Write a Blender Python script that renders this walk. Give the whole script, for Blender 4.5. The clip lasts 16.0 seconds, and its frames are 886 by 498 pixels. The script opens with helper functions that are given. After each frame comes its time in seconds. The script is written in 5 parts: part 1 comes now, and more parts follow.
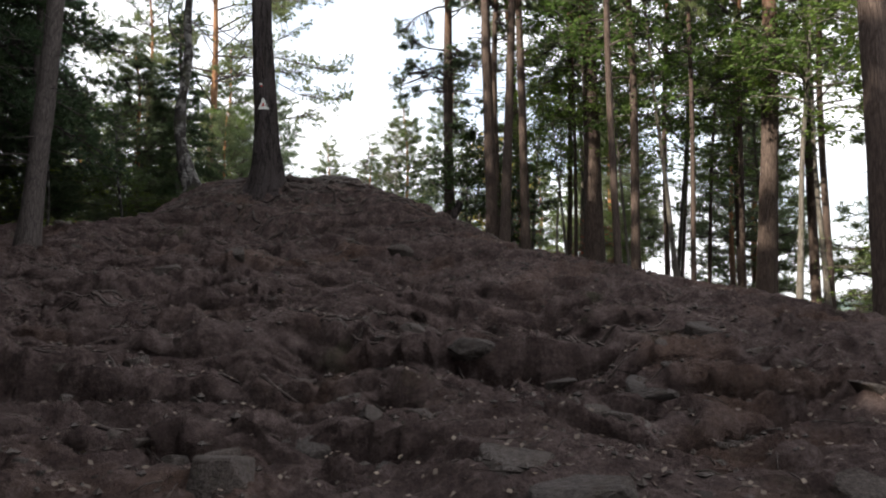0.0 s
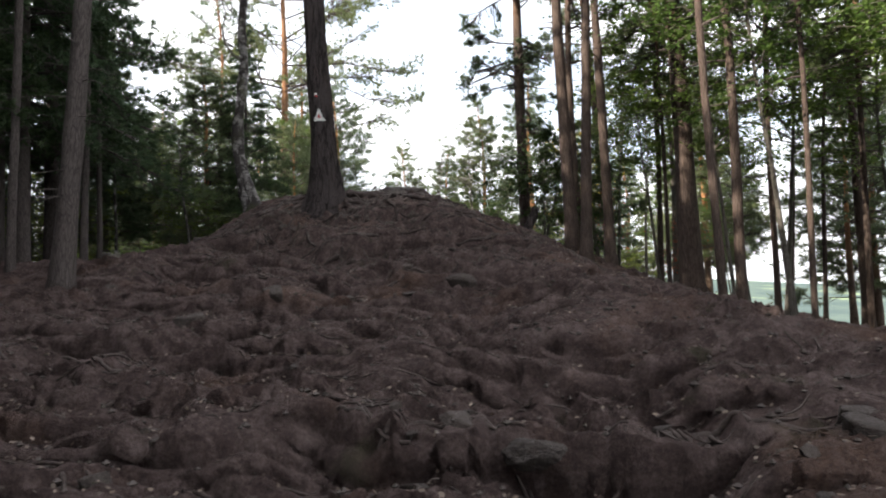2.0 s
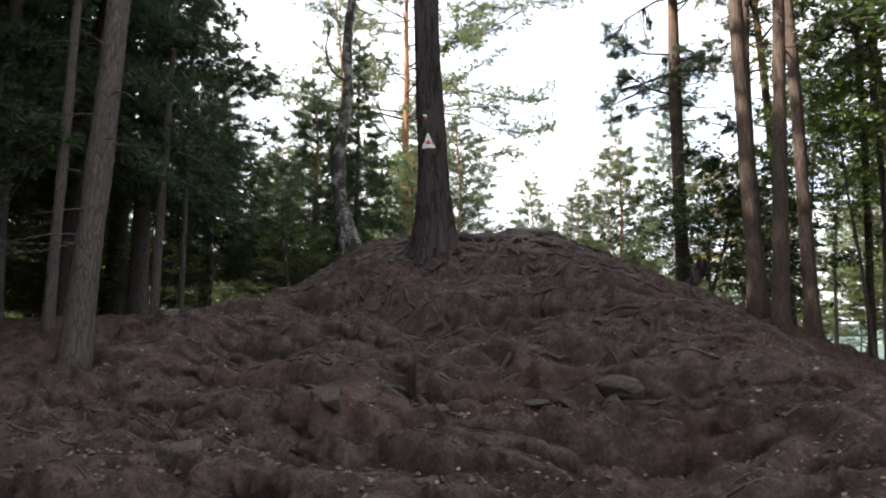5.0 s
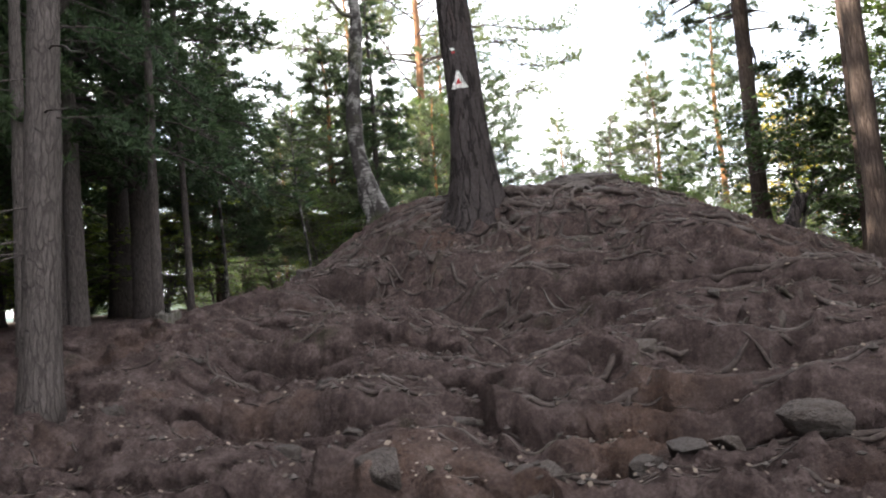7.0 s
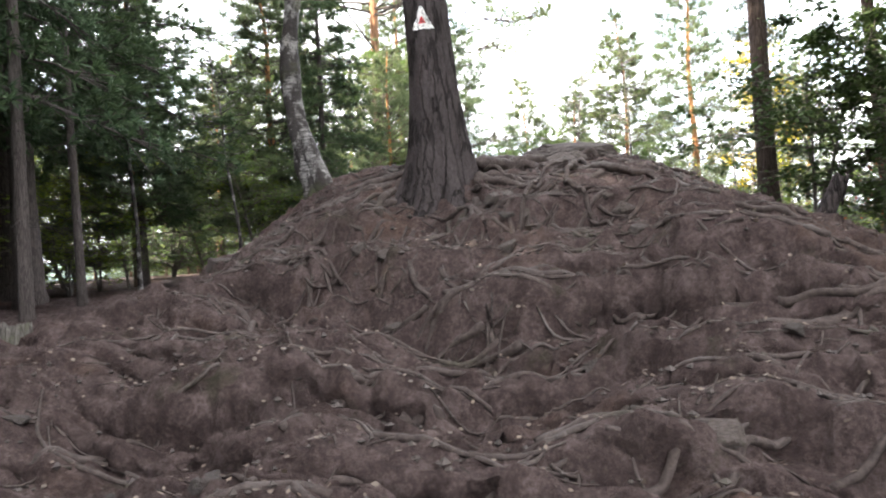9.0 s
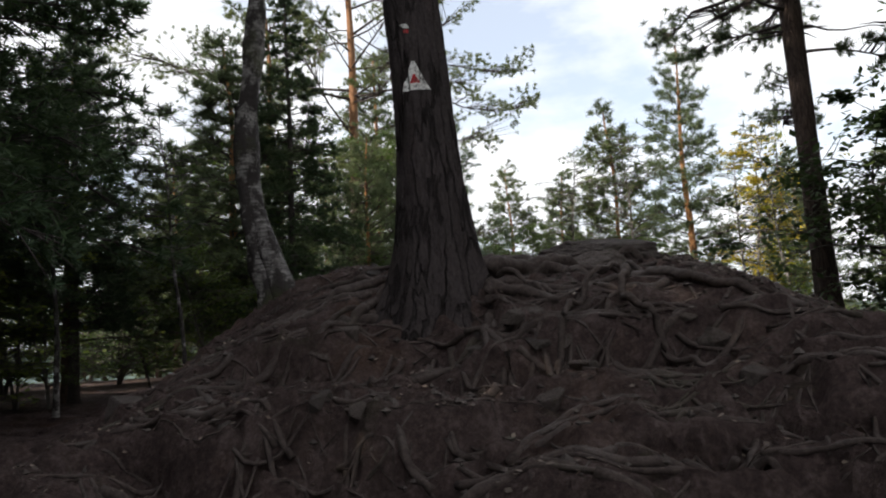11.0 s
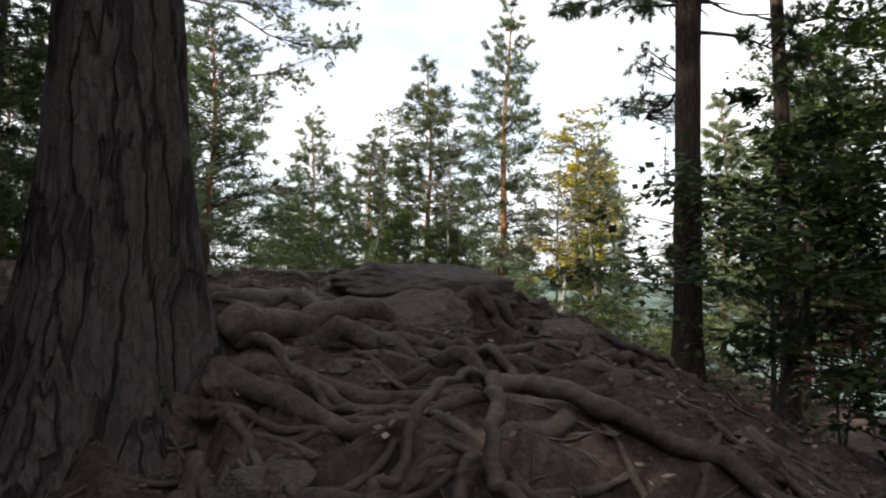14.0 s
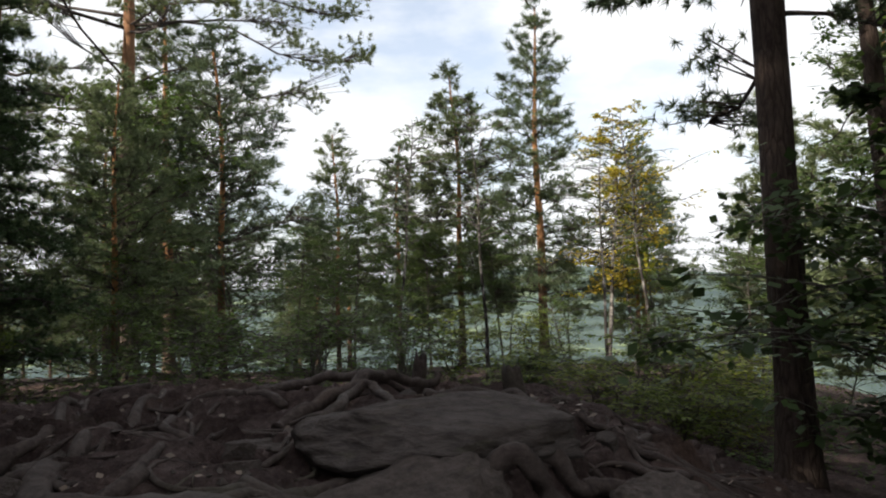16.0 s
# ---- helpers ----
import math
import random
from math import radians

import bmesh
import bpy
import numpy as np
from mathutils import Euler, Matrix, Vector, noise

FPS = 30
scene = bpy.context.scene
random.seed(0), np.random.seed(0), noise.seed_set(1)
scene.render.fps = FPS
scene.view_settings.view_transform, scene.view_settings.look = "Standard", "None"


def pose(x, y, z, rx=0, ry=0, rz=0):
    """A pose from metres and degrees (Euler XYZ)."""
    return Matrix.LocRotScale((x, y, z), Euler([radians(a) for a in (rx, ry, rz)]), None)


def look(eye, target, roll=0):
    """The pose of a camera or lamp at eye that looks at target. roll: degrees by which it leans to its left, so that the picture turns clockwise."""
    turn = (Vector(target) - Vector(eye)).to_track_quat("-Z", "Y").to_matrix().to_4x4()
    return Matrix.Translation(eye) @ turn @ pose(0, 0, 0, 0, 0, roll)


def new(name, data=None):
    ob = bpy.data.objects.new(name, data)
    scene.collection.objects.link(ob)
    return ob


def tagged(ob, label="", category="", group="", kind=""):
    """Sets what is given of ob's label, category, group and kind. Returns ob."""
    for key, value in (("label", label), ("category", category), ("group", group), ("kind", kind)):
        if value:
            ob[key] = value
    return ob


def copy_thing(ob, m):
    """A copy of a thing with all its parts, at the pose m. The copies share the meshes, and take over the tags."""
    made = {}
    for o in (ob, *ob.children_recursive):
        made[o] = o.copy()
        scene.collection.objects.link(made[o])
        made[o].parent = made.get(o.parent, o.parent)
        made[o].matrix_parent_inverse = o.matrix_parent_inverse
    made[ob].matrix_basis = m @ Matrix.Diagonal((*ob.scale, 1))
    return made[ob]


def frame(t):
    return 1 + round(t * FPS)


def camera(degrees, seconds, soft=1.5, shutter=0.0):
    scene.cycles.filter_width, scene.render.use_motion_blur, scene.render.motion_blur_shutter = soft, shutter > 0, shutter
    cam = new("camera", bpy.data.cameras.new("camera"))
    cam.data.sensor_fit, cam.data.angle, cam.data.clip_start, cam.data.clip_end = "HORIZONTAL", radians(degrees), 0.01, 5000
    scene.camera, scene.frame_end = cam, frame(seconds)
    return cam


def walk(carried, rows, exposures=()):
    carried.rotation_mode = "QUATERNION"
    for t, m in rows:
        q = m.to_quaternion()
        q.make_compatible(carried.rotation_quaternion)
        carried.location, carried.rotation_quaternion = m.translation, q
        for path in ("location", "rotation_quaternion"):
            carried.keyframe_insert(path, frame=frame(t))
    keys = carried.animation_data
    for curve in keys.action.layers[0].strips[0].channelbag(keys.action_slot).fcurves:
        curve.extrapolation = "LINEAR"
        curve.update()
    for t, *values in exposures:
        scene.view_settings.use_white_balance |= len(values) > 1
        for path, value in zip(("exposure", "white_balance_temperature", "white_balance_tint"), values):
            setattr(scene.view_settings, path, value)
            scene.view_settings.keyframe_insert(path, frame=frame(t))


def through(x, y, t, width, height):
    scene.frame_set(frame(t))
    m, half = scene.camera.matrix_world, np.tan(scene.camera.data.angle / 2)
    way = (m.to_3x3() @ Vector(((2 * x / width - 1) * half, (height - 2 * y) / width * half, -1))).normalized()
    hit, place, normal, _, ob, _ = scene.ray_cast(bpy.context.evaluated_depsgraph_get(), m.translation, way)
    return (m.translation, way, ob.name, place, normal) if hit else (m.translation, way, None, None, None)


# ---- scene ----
import collections

cam = camera(64.1, 16.0, soft=2.0)
PATH = [
    (0, (0.011, -0.02, 1.512), (0.008, 1.974, 1.664), -0.3),
    (0.5, (0.105, 0.304, 1.664), (0.027, 2.295, 1.831), -0.1),
    (1, (0.126, 0.572, 1.805), (0.068, 2.558, 2.041), -0.7),
    (1.5, (0.207, 0.875, 1.908), (0.099, 2.859, 2.137), -1.7),
    (2, (0.211, 1.213, 1.967), (-0.031, 3.193, 2.112), -1.9),
    (2.5, (0.2, 1.509, 2.132), (0.042, 3.496, 2.299), -2.6),
    (3, (0.265, 2.005, 2.134), (-0.013, 3.975, 2.335), 0.1),
    (3.5, (0.162, 2.514, 2.202), (-0.332, 4.426, 2.513), 0.7),
    (4, (-0.003, 2.954, 2.301), (-0.44, 4.877, 2.629), 1.8),
    (4.5, (-0.129, 3.432, 2.44), (-0.624, 5.366, 2.563), 1.0),
    (5, (-0.236, 3.833, 2.516), (-0.824, 5.729, 2.763), 0.2),
    (5.2, (-0.285, 4.01, 2.571), (-0.891, 5.903, 2.796), 0.3),
    (7.3, (-1.11, 5.525, 3.005), (-1.756, 7.418, 3.041), -5.4),
    (7.5, (-1.163, 5.693, 3.069), (-1.772, 7.598, 3.062), -5.1),
    (8, (-1.366, 6.168, 3.141), (-1.799, 8.121, 3.169), -3.0),
    (8.5, (-1.49, 6.544, 3.169), (-1.836, 8.514, 3.158), -3.1),
    (9, (-1.633, 7.066, 3.253), (-2.166, 8.993, 3.236), -3.5),
    (9.5, (-1.837, 7.549, 3.284), (-2.287, 9.484, 3.518), -3.3),
    (12, (-2.503, 9.705, 3.826), (-2.955, 11.639, 4.064), -3.3),
    (12.5, (-2.639, 10.159, 3.962), (-3.054, 12.106, 4.157), -2.4),
    (13, (-2.72, 10.592, 4.063), (-3.015, 12.561, 4.251), -1.4),
    (13.5, (-2.644, 10.943, 4.07), (-2.622, 12.941, 4.164), -1.0),
    (14, (-2.45, 11.348, 4.237), (-2.354, 13.344, 4.326), 1.8),
    (14.5, (-2.403, 11.724, 4.354), (-2.323, 13.716, 4.512), 0.9),
    (15, (-2.382, 12.047, 4.492), (-2.152, 14.032, 4.568), -0.9),
    (15.5, (-2.301, 12.428, 4.701), (-2.178, 14.417, 4.861), 0.3),
    (16, (-2.3, 12.716, 4.756), (-2.307, 14.714, 4.853), -1.7),
]
EXPOSURES = [(0, 1.45), (0.5, 1.65), (1, 1.75), (2, 1.75), (2.5, 2.1), (3, 2.25), (4, 1.4), (4.5, 1.35), (5, 1.95), (7.5, 2.7), (8.5, 2.95), (9, 3.2), (9.5, 2.45), (12, 0.78), (13, 1.2), (14.5, 1.2), (15, 0.95), (16, 0.75)]
walk(cam, [(t, look(eye, target, roll)) for t, eye, target, roll in PATH], EXPOSURES)

# ---- light ----
SUN_FROM = Vector((-0.68, -0.50, 0.60)).normalized()
sun = new("sun", bpy.data.lights.new("sun", "SUN"))
sun.data.energy, sun.data.angle, sun.data.color = 5.0, radians(0.6), (1.0, 0.90, 0.74)
sun.matrix_world = look(SUN_FROM * 100, (0, 0, 0))

world = bpy.data.worlds.new("world")
scene.world = world
world.use_nodes = True
wn, wl = world.node_tree.nodes, world.node_tree.links
wn.clear()
sky = wn.new("ShaderNodeTexSky")
sky.sky_type, sky.sun_disc = "NISHITA", False
sky.sun_elevation = math.asin(SUN_FROM.z)
sky.sun_rotation = math.atan2(SUN_FROM.x, SUN_FROM.y)
sky.air_density, sky.dust_density = 1.0, 2.0
tc = wn.new("ShaderNodeTexCoord")
mp = wn.new("ShaderNodeMapping")
mp.inputs["Scale"].default_value = (1.6, 1.6, 4.0)
mp.inputs["Location"].default_value = (0.3, 0.1, 0.0)
cn = wn.new("ShaderNodeTexNoise")
cn.inputs["Scale"].default_value, cn.inputs["Detail"].default_value, cn.inputs["Roughness"].default_value = 1.7, 6, 0.55
cr = wn.new("ShaderNodeValToRGB")
cr.color_ramp.elements[0].position, cr.color_ramp.elements[1].position = 0.36, 0.52
cr.color_ramp.elements[0].color = (0.42, 0.42, 0.42, 1)
cm = wn.new("ShaderNodeMix")
cm.data_type = "RGBA"
cm.inputs[7].default_value = (5.2, 5.3, 5.45, 1)
bg = wn.new("ShaderNodeBackground")
bg.inputs["Strength"].default_value = 0.13
wo = wn.new("ShaderNodeOutputWorld")
wl.new(tc.outputs["Generated"], mp.inputs["Vector"])
wl.new(mp.outputs["Vector"], cn.inputs["Vector"])
wl.new(cn.outputs["Fac"], cr.inputs["Fac"])
wl.new(cr.outputs["Color"], cm.inputs[0])
wl.new(sky.outputs["Color"], cm.inputs[6])
wl.new(cm.outputs[2], bg.inputs["Color"])
wl.new(bg.outputs["Background"], wo.inputs["Surface"])


# ---- materials ----
class Nodes:
    """A short way to write node trees."""

    def __init__(self, name):
        self.mat = bpy.data.materials.new(name)
        self.mat.use_nodes = True
        self.tree = self.mat.node_tree
        self.tree.nodes.clear()
        self.out = self.add("ShaderNodeOutputMaterial")
        self.coord = self.add("ShaderNodeTexCoord").outputs["Object"]

    def add(self, kind, **values):
        node = self.tree.nodes.new(kind)
        for key, value in values.items():
            node.inputs[key.replace("_", " ")].default_value = value
        return node

    def link(self, a, b):
        self.tree.links.new(a, b)

    def noise(self, scale, detail=4, rough=0.55, vector=None, stretch=None):
        node = self.add("ShaderNodeTexNoise", Scale=scale, Detail=detail, Roughness=rough)
        vector = vector or self.coord
        if stretch:
            m = self.add("ShaderNodeMapping", Scale=stretch)
            self.link(vector, m.inputs["Vector"])
            vector = m.outputs["Vector"]
        self.link(vector, node.inputs["Vector"])
        return node.outputs["Fac"]

    def voronoi(self, scale, stretch=None, feature="DISTANCE_TO_EDGE", vector=None):
        node = self.add("ShaderNodeTexVoronoi", Scale=scale)
        node.feature = feature
        vector = vector or self.coord
        if stretch:
            m = self.add("ShaderNodeMapping", Scale=stretch)
            self.link(vector, m.inputs["Vector"])
            vector = m.outputs["Vector"]
        self.link(vector, node.inputs["Vector"])
        return node.outputs["Distance"]

    def ramp(self, fac, *stops):
        node = self.add("ShaderNodeValToRGB")
        els = node.color_ramp.elements
        while len(els) < len(stops):
            els.new(0.5)
        for el, (at, colour) in zip(els, stops):
            el.position = at
            el.color = (*colour, 1) if len(colour) == 3 else colour
        self.link(fac, node.inputs["Fac"])
        return node.outputs["Color"]

    def mix(self, fac, a, b, blend="MIX"):
        node = self.add("ShaderNodeMix")
        node.data_type, node.blend_type = "RGBA", blend
        for socket, value in ((node.inputs[0], fac), (node.inputs[6], a), (node.inputs[7], b)):
            if isinstance(value, (int, float)):
                socket.default_value = value
            elif isinstance(value, tuple):
                socket.default_value = (*value, 1)
            else:
                self.link(value, socket)
        return node.outputs[2]

    def bump(self, height, strength, distance, normal=None):
        node = self.add("ShaderNodeBump", Strength=strength, Distance=distance)
        self.link(height, node.inputs["Height"])
        if normal:
            self.link(normal, node.inputs["Normal"])
        return node.outputs["Normal"]

    def random(self):
        return self.add("ShaderNodeObjectInfo").outputs["Random"]

    def island(self):
        return self.add("ShaderNodeNewGeometry").outputs["Random Per Island"]

    def surface(self, colour, rough=0.9, normal=None, specular=0.2):
        node = self.add("ShaderNodeBsdfPrincipled")
        node.inputs["Specular IOR Level"].default_value = specular
        for key, value in (("Base Color", colour), ("Roughness", rough)):
            if isinstance(value, tuple):
                node.inputs[key].default_value = (*value, 1)
            elif isinstance(value, (int, float)):
                node.inputs[key].default_value = value
            else:
                self.link(value, node.inputs[key])
        if normal:
            self.link(normal, node.inputs["Normal"])
        self.link(node.outputs[0], self.out.inputs["Surface"])
        return self.mat

    def leaf(self, colour, through=0.35, rough=0.55):
        """A thin blade: light falls on it and shines through it."""
        face = self.add("ShaderNodeBsdfPrincipled", Roughness=rough)
        face.inputs["Specular IOR Level"].default_value = 0.3
        back = self.add("ShaderNodeBsdfTranslucent")
        mixed = self.add("ShaderNodeMixShader")
        mixed.inputs[0].default_value = through
        self.link(colour, face.inputs["Base Color"])
        self.link(colour, back.inputs["Color"])
        self.link(face.outputs[0], mixed.inputs[1])
        self.link(back.outputs[0], mixed.inputs[2])
        self.link(mixed.outputs[0], self.out.inputs["Surface"])
        return self.mat


def ground_material():
    n = Nodes("forest_earth")
    big, mid, fine = n.noise(0.9, 5), n.noise(6, 6, 0.65), n.noise(45, 5, 0.7)
    speck = n.mix(0.50, mid, n.noise(34, 6, 0.75))
    earth = n.ramp(speck, (0.33, (0.026, 0.0180, 0.0168)), (0.50, (0.080, 0.0560, 0.0530)), (0.65, (0.170, 0.129, 0.121)))
    red = n.ramp(fine, (0.35, (0.055, 0.032, 0.023)), (0.65, (0.190, 0.112, 0.078)))
    litter = n.mix(n.ramp(big, (0.54, (0, 0, 0)), (0.70, (0.55, 0.55, 0.55))), earth, red)
    grit = n.mix(n.ramp(fine, (0.60, (0, 0, 0)), (0.70, (0.6, 0.6, 0.6))), litter, (0.15, 0.125, 0.105))
    moss = n.mix(n.ramp(n.noise(1.7, 6, 0.7), (0.60, (0, 0, 0)), (0.72, (0.55, 0.55, 0.55))), grit, (0.034, 0.042, 0.016))
    # far off the earth is covered by grass and woods, bluish haze painted in
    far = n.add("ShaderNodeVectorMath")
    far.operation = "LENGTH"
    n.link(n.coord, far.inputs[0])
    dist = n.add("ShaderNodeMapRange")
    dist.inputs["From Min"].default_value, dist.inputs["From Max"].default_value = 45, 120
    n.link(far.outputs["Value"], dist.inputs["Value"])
    hazy_woods = n.ramp(n.noise(0.012, 8, 0.7), (0.42, (0.055, 0.080, 0.080)), (0.58, (0.085, 0.115, 0.100)), (0.64, (0.20, 0.25, 0.13)))
    colour = n.mix(dist.outputs["Result"], moss, hazy_woods)
    relief = n.bump(n.noise(110, 4, 0.7), 0.9, 0.014, n.bump(n.noise(20, 6, 0.72), 1.0, 0.05))
    return n.surface(colour, 0.95, relief, 0.1)


def furrowed_bark_material(name, dark, light):
    """Old pine bark: long plates with dark wavering furrows between them, scaly and faintly reddish in places."""
    n = Nodes(name)
    warped = n.add("ShaderNodeVectorMath")
    warped.operation = "MULTIPLY_ADD"
    swirl = n.add("ShaderNodeTexNoise", Scale=5.0, Detail=5.0)
    n.link(n.coord, swirl.inputs["Vector"])
    n.link(swirl.outputs["Color"], warped.inputs[0])
    warped.inputs[1].default_value = (0.07, 0.07, 0.30)
    n.link(n.coord, warped.inputs[2])
    long_field = n.noise(8.5, 3, 0.5, warped.outputs[0], (1, 1, 0.13))
    short_field = n.noise(19, 4, 0.6, warped.outputs[0], (1, 1, 0.30))
    deep = n.ramp(long_field, (0.455, (1, 1, 1)), (0.50, (0, 0, 0)), (0.545, (1, 1, 1)))
    fine = n.ramp(short_field, (0.46, (1, 1, 1)), (0.50, (0.35, 0.35, 0.35)), (0.54, (1, 1, 1)))
    scale = n.noise(55, 6, 0.75, stretch=(1, 1, 0.5))
    tone = n.mix(n.ramp(scale, (0.3, (0, 0, 0)), (0.7, (1, 1, 1))), dark, light)
    tone = n.mix(n.ramp(n.noise(2.6, 5, 0.65), (0.45, (0, 0, 0)), (0.68, (0.6, 0.6, 0.6))), tone, tuple(0.55 * c for c in light))
    tone = n.mix(n.ramp(n.noise(4.0, 5, 0.7, stretch=(1, 1, 0.4)), (0.58, (0, 0, 0)), (0.70, (0.5, 0.5, 0.5))), tone, (1.0 * light[0], 0.80 * light[1], 0.74 * light[2]))
    tone = n.mix(deep, tuple(0.6 * c for c in dark), tone)
    tone = n.mix(n.mix(1.0, fine, deep, "MULTIPLY"), tuple(0.7 * c for c in dark), tone)
    relief = n.bump(scale, 0.6, 0.010, n.bump(fine, 0.6, 0.012, n.bump(deep, 0.9, 0.025)))
    return n.surface(tone, 0.93, relief, 0.12)


def bark_material(name, dark, light, orange=None, moss=False, scale=1.0, height=(5.0, 8.0)):
    n = Nodes(name)
    warped = n.add("ShaderNodeVectorMath")
    warped.operation = "MULTIPLY_ADD"
    swirl = n.add("ShaderNodeTexNoise", Scale=7.0 * scale, Detail=4.0)
    n.link(n.coord, swirl.inputs["Vector"])
    n.link(swirl.outputs["Color"], warped.inputs[0])
    warped.inputs[1].default_value = (0.05, 0.05, 0.16)
    n.link(n.coord, warped.inputs[2])
    plates = n.voronoi(21 * scale, (1, 1, 0.15), vector=warped.outputs[0])
    crack = n.ramp(plates, (0.0, (0.4, 0.4, 0.4)), (0.13, (1, 1, 1)))
    grain = n.noise(40 * scale, 6, 0.7, stretch=(1, 1, 0.25))
    tone = n.mix(n.ramp(grain, (0.3, (0, 0, 0)), (0.7, (1, 1, 1))), dark, light)
    tone = n.mix(n.ramp(n.noise(3, 5), (0.35, (0.25, 0.25, 0.25)), (0.65, (0, 0, 0))), tone, tuple(0.45 * c for c in light))
    tone = n.mix(crack, tuple(0.6 * c for c in dark), tone)
    if orange:
        xyz = n.add("ShaderNodeSeparateXYZ")
        n.link(n.coord, xyz.inputs[0])
        up = n.add("ShaderNodeMapRange")
        up.inputs["From Min"].default_value, up.inputs["From Max"].default_value = height
        n.link(xyz.outputs["Z"], up.inputs["Value"])
        peel = n.mix(n.ramp(grain, (0.35, (0, 0, 0)), (0.65, (1, 1, 1))), orange, tuple(0.6 * c for c in orange))
        tone = n.mix(up.outputs["Result"], tone, peel)
    if moss:
        tone = n.mix(n.ramp(n.noise(2.2, 5, 0.7), (0.52, (0, 0, 0)), (0.66, (0.6, 0.6, 0.6))), tone, (0.070, 0.085, 0.030))
    relief = n.bump(grain, 0.5, 0.012, n.bump(crack, 0.7, 0.02))
    return n.surface(tone, 0.92, relief, 0.15)


def birch_material():
    n = Nodes("birch_bark")
    rings = n.noise(14, 5, 0.6, stretch=(0.6, 0.6, 2.6))
    blotch = n.noise(5.0, 6, 0.7, stretch=(1, 1, 0.7))
    tone = n.mix(n.ramp(rings, (0.35, (0, 0, 0)), (0.62, (1, 1, 1))), (0.070, 0.062, 0.060), (0.30, 0.280, 0.270))
    tone = n.mix(n.ramp(blotch, (0.44, (0, 0, 0)), (0.52, (0.95, 0.95, 0.95))), tone, (0.034, 0.028, 0.027))
    tone = n.mix(n.ramp(n.noise(1.4, 4), (0.55, (0, 0, 0)), (0.7, (0.5, 0.5, 0.5))), tone, (0.11, 0.125, 0.045))
    return n.surface(tone, 0.85, n.bump(blotch, 1.0, 0.06), 0.2)


def root_material():
    n = Nodes("root_bark")
    grain = n.noise(30, 6, 0.7)
    worn = n.noise(3.0, 5, 0.6)
    tone = n.mix(n.ramp(grain, (0.3, (0, 0, 0)), (0.7, (1, 1, 1))), (0.024, 0.0170, 0.0152), (0.086, 0.065, 0.059))
    tone = n.mix(n.ramp(worn, (0.56, (0, 0, 0)), (0.76, (0.55, 0.55, 0.55))), tone, (0.140, 0.118, 0.110))
    tone = n.mix(n.ramp(n.noise(1.3, 5), (0.60, (0, 0, 0)), (0.72, (0.35, 0.35, 0.35))), tone, (0.050, 0.055, 0.028))
    return n.surface(tone, n.ramp(worn, (0.4, (0.95, 0.95, 0.95)), (0.7, (0.6, 0.6, 0.6))), n.bump(grain, 0.7, 0.012, n.bump(n.noise(8, 4), 0.6, 0.03)), 0.25)


def stone_material():
    n = Nodes("sandstone")
    tone = n.ramp(n.noise(7, 6, 0.65), (0.3, (0.052, 0.041, 0.037)), (0.7, (0.135, 0.108, 0.097)))
    tone = n.mix(n.random(), tone, n.mix(1.0, tone, (0.72, 0.76, 0.80), "MULTIPLY"))
    tone = n.mix(n.ramp(n.noise(4, 5), (0.60, (0, 0, 0)), (0.74, (0.4, 0.4, 0.4))), tone, (0.080, 0.080, 0.045))
    tone = n.mix(n.ramp(n.noise(2.4, 5, 0.7), (0.50, (0, 0, 0)), (0.66, (0.7, 0.7, 0.7))), tone, (0.045, 0.033, 0.027))
    return n.surface(tone, 0.9, n.bump(n.noise(60, 5, 0.7), 0.5, 0.008, n.bump(n.noise(11, 5), 0.8, 0.03)), 0.2)


def foliage_material(name, dark, light, accent=None, through=0.35):
    n = Nodes(name)
    tone = n.mix(n.island(), dark, light)
    tone = n.mix(n.ramp(n.noise(0.8, 3), (0.4, (0, 0, 0)), (0.6, (0.7, 0.7, 0.7))), tone, tuple(0.6 * a + 0.4 * b for a, b in zip(dark, light)))
    if accent:
        tone = n.mix(n.ramp(n.noise(0.9, 2), (0.52, (0, 0, 0)), (0.60, (1, 1, 1))), tone, accent)
    tint = n.mix(n.random(), (0.88, 0.92, 1.02), (1.08, 1.02, 0.86))
    return n.leaf(n.mix(1.0, tone, tint, "MULTIPLY"), through)


def paint_material(name, colour):
    n = Nodes(name)
    tone = n.mix(n.ramp(n.noise(35, 6, 0.7), (0.38, (0.8, 0.8, 0.8)), (0.52, (0, 0, 0))), colour, (0.10, 0.080, 0.070))
    return n.surface(tone, 0.75, n.bump(n.noise(60, 4), 0.6, 0.008))


EARTH = ground_material()
BARK_MAIN = furrowed_bark_material("old_pine_bark", (0.038, 0.031, 0.031), (0.088, 0.072, 0.072))
BARK_PINE = bark_material("pine_bark", (0.046, 0.033, 0.029), (0.118, 0.088, 0.076), orange=(0.31, 0.165, 0.095))
BARK_YOUNG = bark_material("young_pine_bark", (0.075, 0.052, 0.042), (0.17, 0.120, 0.095), orange=(0.40, 0.20, 0.095), height=(1.5, 4.0))
BARK_SPRUCE = bark_material("spruce_bark", (0.055, 0.044, 0.042), (0.135, 0.114, 0.108), scale=1.4)
BARK_GREY = bark_material("grey_bark", (0.075, 0.066, 0.058), (0.18, 0.162, 0.145), moss=True, scale=1.3)
BIRCH = birch_material()
ROOT = root_material()
STONE = stone_material()
NEEDLE = foliage_material("pine_needles", (0.070, 0.102, 0.052), (0.20, 0.240, 0.125), through=0.35)
